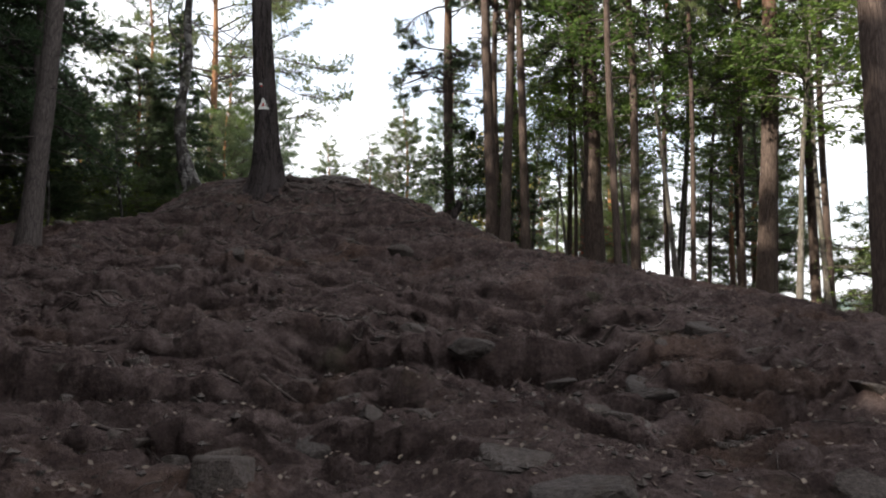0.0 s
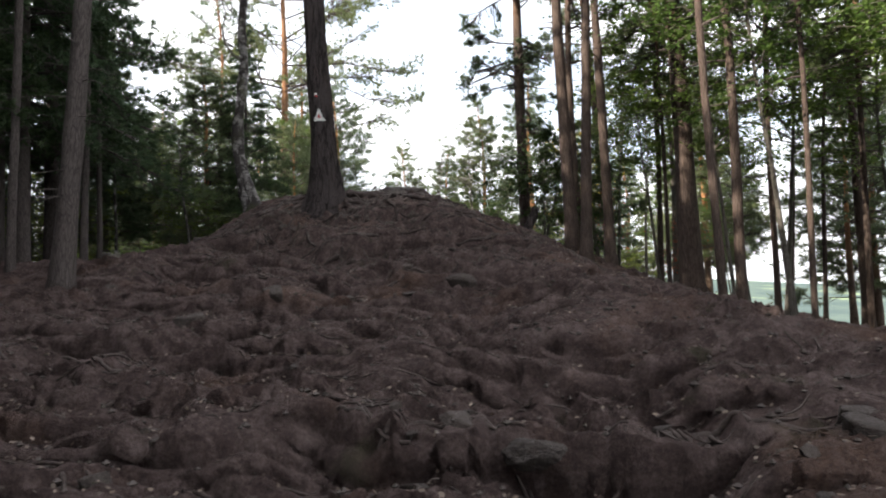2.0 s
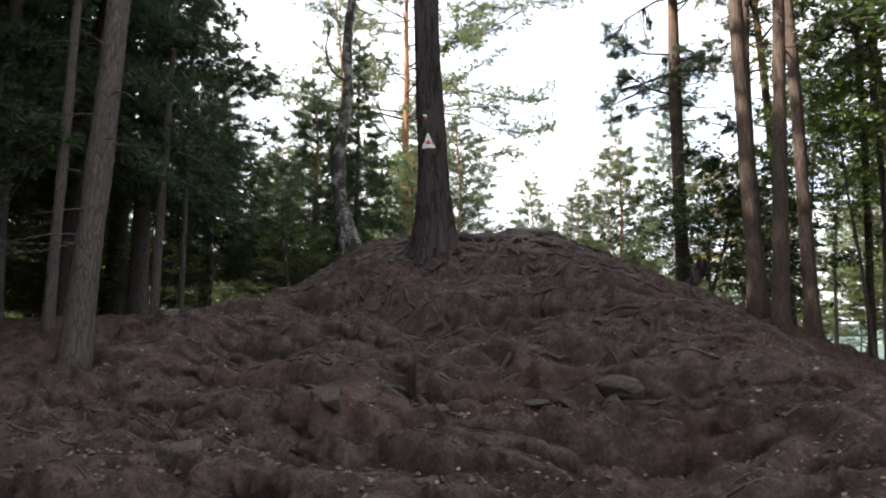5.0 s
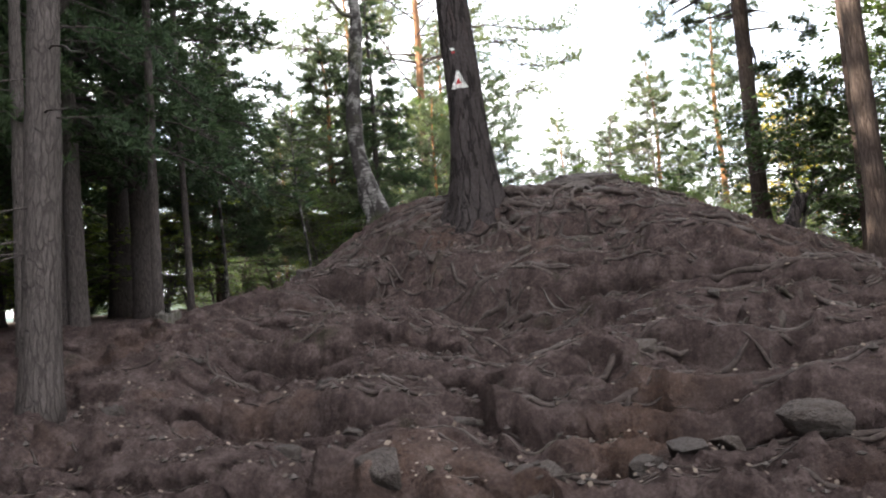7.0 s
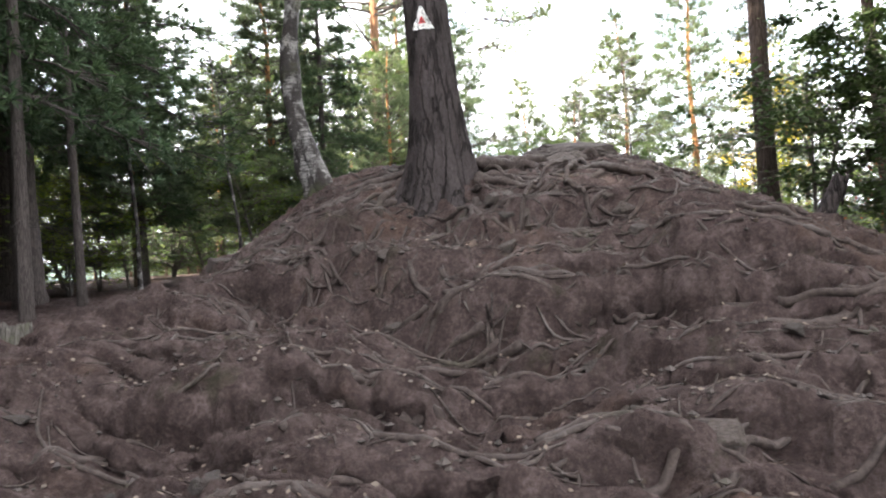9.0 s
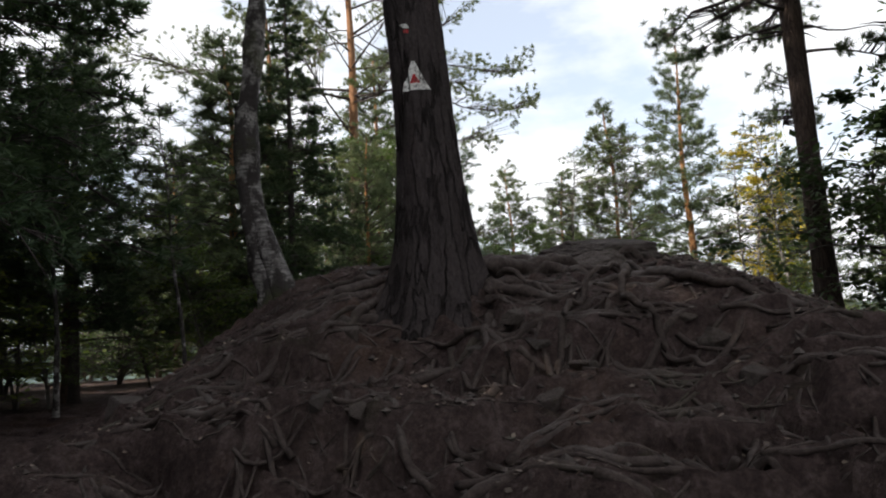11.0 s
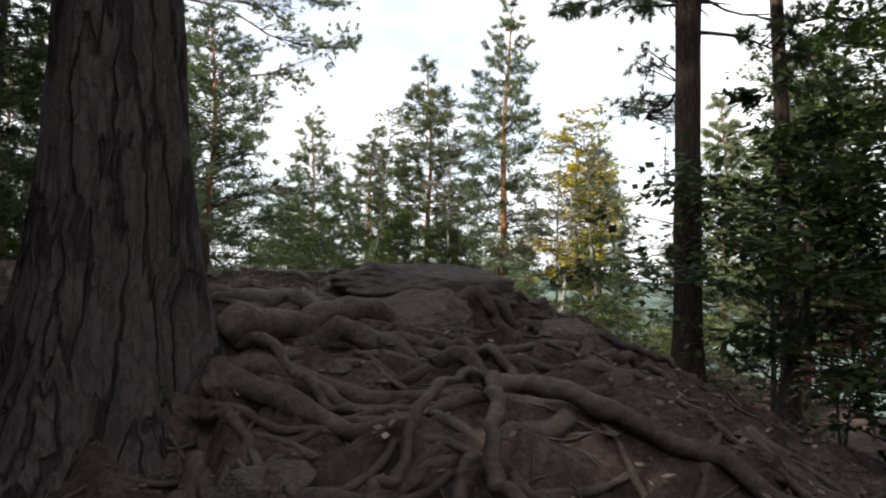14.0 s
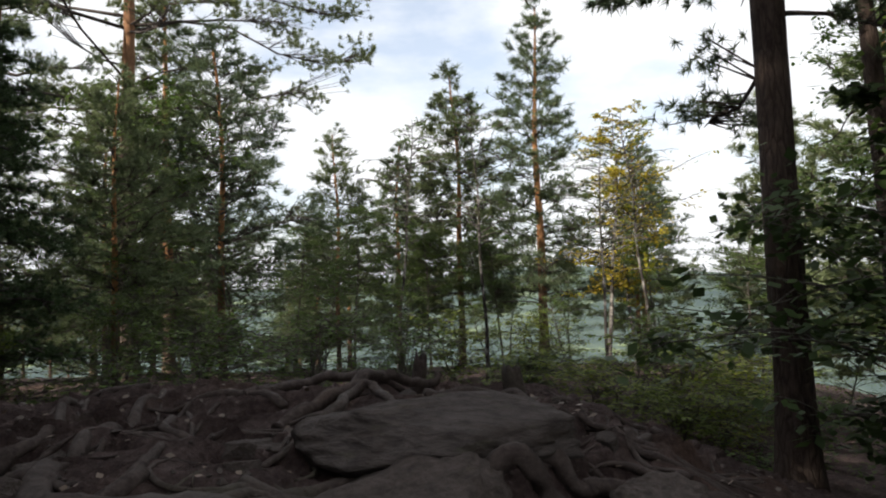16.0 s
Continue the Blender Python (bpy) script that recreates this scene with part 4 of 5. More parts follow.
plant(broad, [
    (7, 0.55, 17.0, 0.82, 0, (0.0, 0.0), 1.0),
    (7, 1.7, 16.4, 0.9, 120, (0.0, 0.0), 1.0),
    (1, 5.0, 10.0, 0.85, 0, (0.0, 0.0), 1.0),
    (1, 6.3, 11.6, 1.0, 70, (0.0, 0.0), 1.0),
    (1, 3.9, 14.6, 0.9, 130, (0.0, 0.0), 0.9),
    (1, 4.3, 12.9, 1.05, 160, (0.0, 0.0), 1.0),
    (1, 7.2, 15.8, 1.0, 220, (0.0, 0.0), 1.1),
    (1, 3.6, 18.4, 1.2, 250, (0.0, 0.0), 1.1),
    (1, 2.2, 17.6, 0.80, 20, (0.0, 0.0), 1.0),
    (1, 2.9, 16.4, 0.72, 170, (0.0, 0.0), 1.0),
    (1, 5.0, 18.2, 0.9, 70, (0.0, 0.0), 1.0),
    (1, 5.6, 17.2, 1.15, 310, (0.0, 0.0), 1.1),

    (1, 5.6, 8.7, 0.75, 300, (0.0, 0.0), 1.0),
    (1, 3.4, 21.5, 0.9, 30, (0.0, 0.0), 1.0),
    (3, 1.65, 30.4, 1.05, 0, (0.0, 0.0), 1.0),
    (3, 2.7, 31.6, 0.8, 100, (0.0, 0.0), 1.0),
    (4, 2.0, 18.4, 0.9, 0, (0.0, 0.0), 1.0),
    (4, 3.4, 16.2, 0.8, 80, (0.0, 0.0), 1.0),
    (5, 2.6, 29.8, 1.15, 0, (0.0, 0.0), 1.0),
    (2, 0.9, 22.5, 0.75, 0, (0.0, 0.0), 1.3),
    (2, 2.1, 24.0, 0.7, 50, (0.0, 0.0), 1.3),
    (0, -8.4, 19.0, 0.55, 100, (0.0, 0.0), 1.0),
    (5, -8.0, 17.6, 0.7, 10, (0.0, 0.0), 1.0),
    (2, -11.2, 17.2, 1.1, 150, (0.0, 0.0), 1.2),
    (0, -7.4, 19.6, 0.5, 210, (0.0, 0.0), 1.0),
    (5, -9.6, 17.0, 0.8, 110, (0.0, 0.0), 1.0),
    (8, -9.4, 20.4, 0.75, 260, (0.0, 0.0), 1.1),
    (8, -11.8, 18.6, 1.0, 20, (0.0, 0.0), 1.1),
    (8, -13.6, 19.6, 1.15, 70, (0.0, 0.0), 1.1),
    (8, -10.2, 22.5, 0.9, 130, (0.0, 0.0), 1.1),
    (8, -14.8, 16.4, 1.0, 190, (0.0, 0.0), 1.1),
    (8, -8.0, 20.0, 0.6, 230, (0.0, 0.0), 1.1),
    (0, -10.8, 18.2, 0.8, 30, (0.0, 0.0), 1.0),
    (0, -11.0, 21.0, 1.0, 100, (0.0, 0.0), 1.0),
    (0, -6.6, 22.0, 0.8, 170, (0.0, 0.0), 1.0),
    (0, -4.8, 25.5, 0.9, 240, (0.0, 0.0), 1.0),
    (0, -3.2, 26.5, 0.8, 310, (0.0, 0.0), 1.0),
    (0, -1.4, 27.0, 0.7, 10, (0.0, 0.0), 1.0),
    (0, 0.4, 28.5, 0.75, 65, (0.0, 0.0), 1.0),
    (0, 2.4, 29.0, 0.7, 140, (0.0, 0.0), 1.0),
    (0, 5.0, 26.0, 0.8, 215, (0.0, 0.0), 1.0),
    (6, -3.0, 22.5, 0.65, 0, (0.0, 0.0), 1.2),
    (6, -1.2, 21.5, 0.55, 60, (0.0, 0.0), 1.2),
    (5, -1.6, 25.5, 0.8, 60, (0.0, 0.0), 1.0),
    (5, -3.4, 28.0, 0.9, 160, (0.0, 0.0), 1.0),
    (5, 0.9, 27.0, 0.8, 260, (0.0, 0.0), 1.0),
    (2, -2.2, 27.2, 0.9, 30, (0.0, 0.0), 1.2),
    (2, -0.2, 29.5, 0.9, 130, (0.0, 0.0), 1.2),
    (1, -6.5, 32, 0.62, 10, (0.0, 0.0), 1.2),
    (1, -4.6, 30, 0.6, 50, (0.0, 0.0), 1.2),
    (1, -2.8, 33, 0.6, 90, (0.0, 0.0), 1.2),
    (1, -0.8, 32, 0.55, 130, (0.0, 0.0), 1.2),
    (1, 1.8, 36.5, 0.55, 170, (0.0, 0.0), 1.2),
    (1, 3.2, 31.5, 0.5, 210, (0.0, 0.0), 1.2),
    (1, 5.4, 31, 0.6, 250, (0.0, 0.0), 1.2),
    (1, 7.2, 36, 0.6, 290, (0.0, 0.0), 1.2),
    (1, -3.4, 40, 0.7, 330, (0.0, 0.0), 1.2),
    (1, 0.2, 42, 0.65, 20, (0.0, 0.0), 1.2),
    (1, 3.0, 44, 0.65, 60, (0.0, 0.0), 1.2),
    (1, -7.5, 40, 0.8, 100, (0.0, 0.0), 1.2),
    (1, 6.5, 24.5, 0.5, 140, (0.0, 0.0), 1.2),
    (1, 8.5, 29.5, 0.6, 180, (0.0, 0.0), 1.2),
    (6, -15, 13, 1.5, 10, (0.0, 0.0), 1.4),
    (6, -17, 16, 1.6, 60, (0.0, 0.0), 1.4),
    (6, -16, 19.5, 1.7, 110, (0.0, 0.0), 1.4),
    (6, -19, 14, 1.7, 160, (0.0, 0.0), 1.4),
    (6, -20, 18, 1.8, 210, (0.0, 0.0), 1.4),
    (6, -18.5, 22, 1.8, 260, (0.0, 0.0), 1.4),
    (6, -14.5, 24.5, 1.6, 310, (0.0, 0.0), 1.4),
    (6, -22, 23, 1.9, 0, (0.0, 0.0), 1.4),
    (6, -17, 26.5, 1.8, 50, (0.0, 0.0), 1.4),
    (6, -13, 10.5, 1.3, 100, (0.0, 0.0), 1.4),
    (6, -16, 8, 1.5, 150, (0.0, 0.0), 1.4),
    (6, -21, 11, 1.8, 200, (0.0, 0.0), 1.4),
    (2, -0.6, 20.6, 0.5, 30, (0.0, 0.0), 1.6),
    (2, -1.3, 21.8, 0.5, 200, (0.0, 0.0), 1.6),
    (2, 0.5, 21.4, 0.5, 110, (0.0, 0.0), 1.5),
    (2, 1.6, 23.0, 0.6, 230, (0.0, 0.0), 1.3),
    (2, 2.9, 25.5, 0.8, 330, (0.0, 0.0), 1.3),
    (2, 4.4, 27.5, 0.9, 70, (0.0, 0.0), 1.3),
    (6, 1.6, 20.8, 0.8, 190, (0.0, 0.0), 1.3),
    (6, -5.2, 20.5, 1.0, 40, (0.0, 0.0), 1.3),
    (6, -7.2, 20.2, 1.1, 110, (0.0, 0.0), 1.3),
    (6, 6.4, 9.6, 0.9, 170, (0.0, 0.0), 1.3),
    (0, -7.8, 24.0, 1.1, 200, (0.0, 0.0), 1.3),
    (0, -6.4, 27.5, 1.1, 100, (0.0, 0.0), 1.2),
    (1, -8.8, 26.0, 0.9, 10, (0.0, 0.0), 1.1),
    (1, -11.4, 25.0, 0.9, 110, (0.0, 0.0), 1.1),
    (6, -8.8, 22.4, 1.2, 20, (0.0, 0.0), 1.3),
    (6, -10.5, 23.4, 1.3, 120, (0.0, 0.0), 1.4),
    (6, -6.2, 24.2, 1.2, 220, (0.0, 0.0), 1.4),
    (6, -4.4, 23.2, 1.1, 320, (0.0, 0.0), 1.4),
    (6, 1.2, 26.2, 1.0, 280, (0.0, 0.0), 1.4),
    (6, 4.2, 28.6, 1.1, 75, (0.0, 0.0), 1.4),
    (2, -14.0, 17.0, 1.5, 100, (0.0, 0.0), 1.3),
    (2, -15.5, 22.0, 1.7, 10, (0.0, 0.0), 1.3),
    (2, -12.4, 15.6, 1.4, 60, (0.0, 0.0), 1.3),
    (6, -13.6, 12.0, 1.2, 260, (0.0, 0.0), 1.4),
    (6, -12.0, 9.0, 1.2, 40, (0.0, 0.0), 1.4),
])


# the grey birch beside the mound's top, bent at its foot, with one hooked limb
def make_grey_birch(x, y, z):
    ob = root_empty("birch_tree", Matrix.Translation((x, y, z)), "grey birch with scarred flaking bark and bent mossy foot", "tree")
    line = [Vector(p) for p in ((0.10, 0, -0.25), (0.02, 0, 0.05), (-0.06, 0, 0.35), (-0.17, 0, 0.8), (-0.24, 0.02, 1.3), (-0.25, 0.02, 1.9), (-0.18, 0.03, 2.5), (-0.10, 0.03, 3.2), (-0.14, 0.04, 4.0), (-0.05, 0.05, 5.0), (0.02, 0.1, 6.5), (0.1, 0.1, 8.5), (0.1, 0.2, 11.0))]
    fine = [along(line, i / 110) for i in range(111)]
    rad = [0.172 * (1 - 0.8 * i / 110) + 0.05 * math.exp(-i / 5.5) for i in range(111)]
    b = Build()
    b.add(*tube(fine, rad, 20, 0.30, 3.0))
    leg = [Vector(p) for p in ((-0.13, -0.02, 0.95), (0.0, -0.05, 0.55), (0.16, -0.08, 0.15), (0.30, -0.10, -0.25))]
    b.add(*tube([along(leg, i / 14) for i in range(15)], [0.085 + 0.004 * i for i in range(15)], 14, 0.25, 5.0))
    part("trunk", b.mesh("trunk", BIRCH), ob)
    limbs, at = Build(), []
    hook = [(-0.14, 0, 3.3), (-0.32, 0, 3.4), (-0.50, 0, 3.65), (-0.56, 0, 4.0), (-0.48, 0.0, 4.35), (-0.62, 0.1, 4.7), (-0.9, 0.2, 5.0)]
    limbs.add(*tube([along([Vector(p) for p in hook], i / 18) for i in range(19)], [0.032 - 0.0013 * i for i in range(19)], 6))
    for k in range(26):
        f = rng.uniform(0.80, 0.99)
        pts = limb_points(along(line, f), rng.uniform(0, 6.28), rng.uniform(0.2, 0.9), rng.uniform(0.6, 1.7), 0.2, seed=k * 2.1)
        limbs.add(*tube(pts, [0.025, 0.02, 0.015, 0.011, 0.007, 0.004], 5))
        for t in range(4):
            p = np.array(along(pts, rng.uniform(0.4, 1)))
            at.append(p + rng.normal(0, 1, (14, 3)) * 0.22)
    stuff("branchwork", limbs.mesh("limbs", BARK_GREY), ob)
    stuff("crown", array_mesh("crown", leaves(np.concatenate(at), 0.07, 0.022), 4, LEAF), ob)
    return ob


make_grey_birch(-5.55, 15.31, height(-5.55, 15.31))


# ---- the marked pine and its roots ----
MAIN = Vector((-3.54, 14.02, 0))
FOOT = 3.45
LEGS = ((-104, 0.20, 1.1), (-48, 0.20, 0.9), (8, 0.34, 1.4), (62, 0.22, 0.8), (130, 0.24, 0.8), (195, 0.26, 0.9), (-152, 0.16, 0.7))


def main_radius(a, z):
    """The trunk's radius by angle and height above its foot: buttresses below, furrowed bark all the way up."""
    r = 0.222 - 0.0062 * z + 0.05 * math.exp(-z / 1.2)
    for deg, out, tall in LEGS:
        d = (math.degrees(a) - deg + 180) % 360 - 180
        r += out * math.exp(-(d / 24) ** 2) * math.exp(-max(z - 0.1, 0) / (0.42 * tall))
    wave = 0.35 * noise.noise(Vector((math.cos(a) * 1.2, math.sin(a) * 1.2, z * 1.7)))
    c, d = math.cos(a + wave * 0.35), math.sin(a + wave * 0.35)
    wide = noise.noise(Vector((c * 4.2, d * 4.2, z * 0.55)))
    close = noise.noise(Vector((c * 8.5 + 7, d * 8.5, z * 1.3)))
    furrow = 0.016 * math.exp(-(wide / 0.07) ** 2) + 0.010 * math.exp(-(close / 0.09) ** 2)
    return r - furrow + 0.008 * noise.noise(Vector((c * 9, d * 9, z * 5))) + 0.022 * noise.noise(Vector((c * 1.5, d * 1.5, z * 0.9)))


def main_centre(z):
    return Vector((MAIN.x - 0.035 * z + 0.02 * math.sin(z * 1.1), MAIN.y + 0.01 * z, FOOT + z))


def make_main_pine():
    ob = root_empty("marked_pine", Matrix.Translation((0, 0, 0)), "old pine with furrowed grey bark and a painted trail mark", "tree")
    verts, faces, sides = [], [], 150
    zs = [i * 0.03 for i in range(120)] + [3.6 + i * 0.22 for i in range(60)]
    for z in zs:
        c = main_centre(z)
        for k in range(sides):
            a = 2 * math.pi * k / sides
            r = main_radius(a, z)
            verts.append((c.x + r * math.cos(a), c.y + r * math.sin(a), c.z - (0.35 if z == 0 else 0)))
    for i in range(len(zs) - 1):
        for k in range(sides):
            a, b = i * sides + k, i * sides + (k + 1) % sides
            faces.append((a, b, b + sides, a + sides))
    b = Build()
    b.add(verts, faces)
    part("trunk", b.mesh("trunk", BARK_MAIN), ob)
    line = [main_centre(z) for z in (0, 3, 6, 9, 12, 14, 16.5)]
    limbs, blades = pine_crown(line, 0.58, 0.98, 2.6, lambda f: 0.5 + math.sin(math.pi * min(1, 0.15 + 0.8 * f)) * 0.7 - 0.3 * f, 9, 5, 26, 12, 0.24, 0.02, 0.8, seed=40.0)
    stuff("branchwork", limbs.mesh("limbs", BARK_PINE), ob)
    stuff("crown", array_mesh("crown", blades, 3, NEEDLE), ob)

    def patch(name, outline, material, proud, label):
        """Paint on the bark: a sheet that follows the trunk's surface. outline: half width by height."""
        v, f, n, m = [], [], 28, 24
        for i in range(n + 1):
            z = outline[0] + (outline[1] - outline[0]) * i / n
            for j in range(m + 1):
                u = -1 + 2 * j / m
                lo, hi = outline[2](i / n)
                ragged = 0.006 * noise.noise(Vector((i * 0.9, u * 3, proud * 500)))
                off = lo + (hi - lo) * (u + 1) / 2 + ragged
                a = math.radians(MARK_AT) + off / 0.23
                c = main_centre(z)
                r = main_radius(a, z) + proud
                v.append((c.x + r * math.cos(a), c.y + r * math.sin(a), c.z))
        for i in range(n):
            for j in range(m):
                k = i * (m + 1) + j
                f.append((k, k + 1, k + m + 2, k + m + 1))
        q = Build()
        q.add(v, f)
        part(name, q.mesh(name, material), ob, label)

    patch("trail_mark", (1.93, 2.16, lambda f: (-0.105 * (1 - f) - 0.012, 0.105 * (1 - f) + 0.012)), WHITE_PAINT, 0.004, "white painted triangle")
    patch("trail_mark_centre", (1.985, 2.055, lambda f: (-0.034 * (1 - f) - 0.006, 0.034 * (1 - f) + 0.006)), RED_PAINT, 0.008, "red painted triangle")
    patch("old_trail_mark", (2.43, 2.465, lambda f: (-0.05 - 0.03 * f, 0.0 - 0.02 * f)), WHITE_PAINT, 0.004, "faded white painted dash")
    patch("old_trail_mark", (2.39, 2.42, lambda f: (-0.05, -0.01)), RED_PAINT, 0.006, "faded red painted dash")
    return ob


MARK_AT = -85
marked_pine = make_main_pine()


# ---- roots ----
def root_line(x, y, heading, length, wander, seed, lift=0.25, r=0.04, turn=0.0):
    """A line over the ground: points and radii."""
    pts, rad = [], []
    n = max(6, int(length / 0.055))
    a = heading
    for i in range(n + 1):
        f = i / n
        a += (wander * (noise.noise(Vector((f * length * 3.2, seed, 0.5))) + 0.45 * noise.noise(Vector((f * length * 9, seed, 4.5)))) + turn) * length / n * 3
        x += math.cos(a) * length / n
        y += math.sin(a) * length / n
        taper = (1 - 0.72 * f) * (1 + 0.22 * noise.noise(Vector((f * length * 5, seed, 2))))
        rr = max(r * taper, 0.004)
        dip = -1.2 * rr if f > 0.93 else 0
        rise = lift * r * (1 + 1.5 * noise.noise(Vector((f * length * 2.2, seed, 7))))
        pts.append(Vector((x, y, height(x, y) + rise + dip)))
        rad.append(rr)
    for _ in range(2):
        for i in range(1, n):
            pts[i].z = (pts[i - 1].z + 2 * pts[i].z + pts[i + 1].z) / 4
    return pts, rad


def root_mesh(lines, sides=9, wobble=0.40):
    b = Build()
    for k, (pts, rad) in enumerate(lines):
        b.add(*tube(pts, rad, sides, wobble, k * 3.1 + pts[0].x, flat=0.9))
    return b.mesh("root", ROOT)


def forked(x, y, heading, length, wander, seed, r, forks=1, lift=0.25):
    """A root that splits: one body."""
    main = root_line(x, y, heading, length, wander, seed, lift, r)
    lines = [main]
    for k in range(forks):
        i = int(len(main[0]) * rng.uniform(0.25, 0.7))
        p = main[0][i]
        q = main[0][min(i + 1, len(main[0]) - 1)]
        away = math.atan2(q.y - p.y, q.x - p.x) + rng.choice((-1, 1)) * rng.uniform(0.4, 1.0)
        lines.append(root_line(p.x, p.y, away, length * rng.uniform(0.3, 0.6), wander, seed + 11 * (k + 1), lift, main[1][i] * 0.75))
    return lines


# roots that run out from the marked pine
for k in range(54):
    a = math.radians(k * 360 / 54 + rng.uniform(-5, 5))
    front = -2.6 < math.atan2(math.sin(a), math.cos(a)) < -0.5
    start = 0.25 + rng.uniform(0, 0.2) + 0.25 * front
    r = (rng.uniform(0.018, 0.042) if k % 4 else rng.uniform(0.05, 0.075)) * (0.6 if front else 1)
    lines = forked(MAIN.x + math.cos(a) * start, MAIN.y + math.sin(a) * start, a, rng.uniform(1.0, 2.6), 1.3, k * 5.3, 0.8 * r, int(rng.integers(0, 3)), 0.12)
    part("root", root_mesh(lines, 10), marked_pine)


def led_root(name, label, course, r, sink=0.2, end=0.4, parent=None, group="exposed roots on the slope", over=None):
    """A root led over chosen places on the ground. over: heights above the ground at those places."""
    pts, rad = [], []
    n = 16 * (len(course) - 1)
    for i in range(n + 1):
        f = i / n * (len(course) - 1)
        j = min(int(f), len(course) - 2)
        u = f - j
        c = [course[min(max(j + d, 0), len(course) - 1)] for d in (-1, 0, 1, 2)]
        lift = 0.0
        x, y = (0.5 * (2 * c[1][m] + (c[2][m] - c[0][m]) * u + (2 * c[0][m] - 5 * c[1][m] + 4 * c[2][m] - c[3][m]) * u * u + (3 * c[1][m] - c[0][m] - 3 * c[2][m] + c[3][m]) * u ** 3) for m in (0, 1))
        if over:
            lift = over[j] + (over[j + 1] - over[j]) * (u * u * (3 - 2 * u))
        rr = r * (1 + (end - 1) * i / n) * (1 + 0.2 * noise.noise(Vector((i * 0.35, course[0][0] * 9, 1))))
        pts.append(Vector((x + 0.02 * noise.noise(Vector((i * 0.5, y, 4))), y, height(x, y) - sink * r + lift)))
        rad.append(rr)
    for _ in range(3):
        for i in range(1, n):
            pts[i].z = (pts[i - 1].z + 2 * pts[i].z + pts[i + 1].z) / 4
    mesh = root_mesh([(pts, rad)], 12, 0.28)
    if parent:
        return part("root", mesh, parent)
    return tagged(new(name, mesh), label, "root", group)


SLOPE_ROOT = "grey weathered tree root on bare brown earth"
for course, r in (
    (((-1.95, 4.2), (-1.63, 4.51), (-1.29, 4.57), (-0.96, 4.76), (-0.57, 4.98)), 0.026),
    (((-2.54, 4.87), (-2.2, 4.6), (-1.85, 4.15)), 0.03),
    (((-1.16, 4.50), (-0.87, 4.72), (-0.63, 4.95), (-0.36, 5.08), (0.01, 5.02), (0.40, 5.05), (0.75, 5.0)), 0.04),
    (((0.85, 5.0), (1.1, 5.15), (1.35, 5.02), (1.65, 5.0), (2.0, 5.1)), 0.045),
    (((-1.72, 4.29), (-1.4, 4.34), (-1.11, 4.45)), 0.03),
    (((0.95, 3.35), (1.02, 3.6), (1.08, 3.85), (0.8, 3.6), (0.45, 3.3)), 0.035),
    (((-3.30, 10.05), (-3.11, 10.55), (-2.93, 10.75), (-2.70, 10.92)), 0.055),
    (((-2.85, 10.45), (-2.61, 10.5), (-2.38, 10.2)), 0.06),
    (((-4.60, 9.9), (-4.38, 10.15), (-4.2, 10.32), (-3.9, 10.50)), 0.045),
    (((-4.58, 10.63), (-4.3, 10.83), (-3.91, 10.57)), 0.035),
    (((-2.30, 8.9), (-2.07, 9.35), (-1.77, 9.50), (-1.42, 9.55), (-1.0, 9.55)), 0.032),
    (((-1.6, 9.55), (-1.19, 9.64), (-0.83, 9.82), (-0.62, 10.1)), 0.045),
    (((-0.75, 9.55), (-0.49, 9.53), (-0.2, 9.56), (0.1, 9.5)), 0.035),
    (((-0.75, 9.85), (-0.6, 10.2), (-0.46, 10.52)), 0.022),
    (((-0.62, 10.4), (-0.42, 10.8), (-0.15, 11.32), (0.08, 11.05), (0.25, 10.7)), 0.06),
    (((-1.0, 11.3), (-0.5, 11.45), (-0.15, 11.42), (0.3, 11.5)), 0.07),
    (((-3.2, 11.55), (-2.76, 11.75), (-2.35, 11.88), (-1.93, 12.0), (-1.59, 11.80), (-1.2, 11.7)), 0.06),
    (((-3.82, 12.8), (-3.6, 12.2), (-3.38, 11.6)), 0.04),
    (((-2.0, 10.75), (-1.95, 10.2), (-1.88, 9.65)), 0.018),
    (((-2.25, 10.5), (-2.2, 10.1)), 0.016),
    (((-1.86, 10.7), (-1.80, 10.25)), 0.018),
    (((-1.52, 6.55), (-1.46, 6.3), (-1.38, 6.05)), 0.016),
    (((-2.75, 5.6), (-2.5, 5.9), (-2.15, 6.0), (-1.85, 6.25)), 0.03),
    (((-3.05, 6.3), (-2.9, 6.6), (-2.85, 6.9)), 0.025),
):
    led_root("tree_root", SLOPE_ROOT, course, 0.62 * r)

for x0, x1, lip, drop, reach in LIPS:
    course = [(x, lip_line(x, lip) + 0.03 - 0.6 * drop) for x in np.linspace(x0 - 0.05, x1 + 0.05, 5)]
    if drop > 0.095:
        led_root("tree_root", SLOPE_ROOT, course, 0.10 * drop * (1.0 + 0.4 * math.sin(9 * lip)), end=0.5)

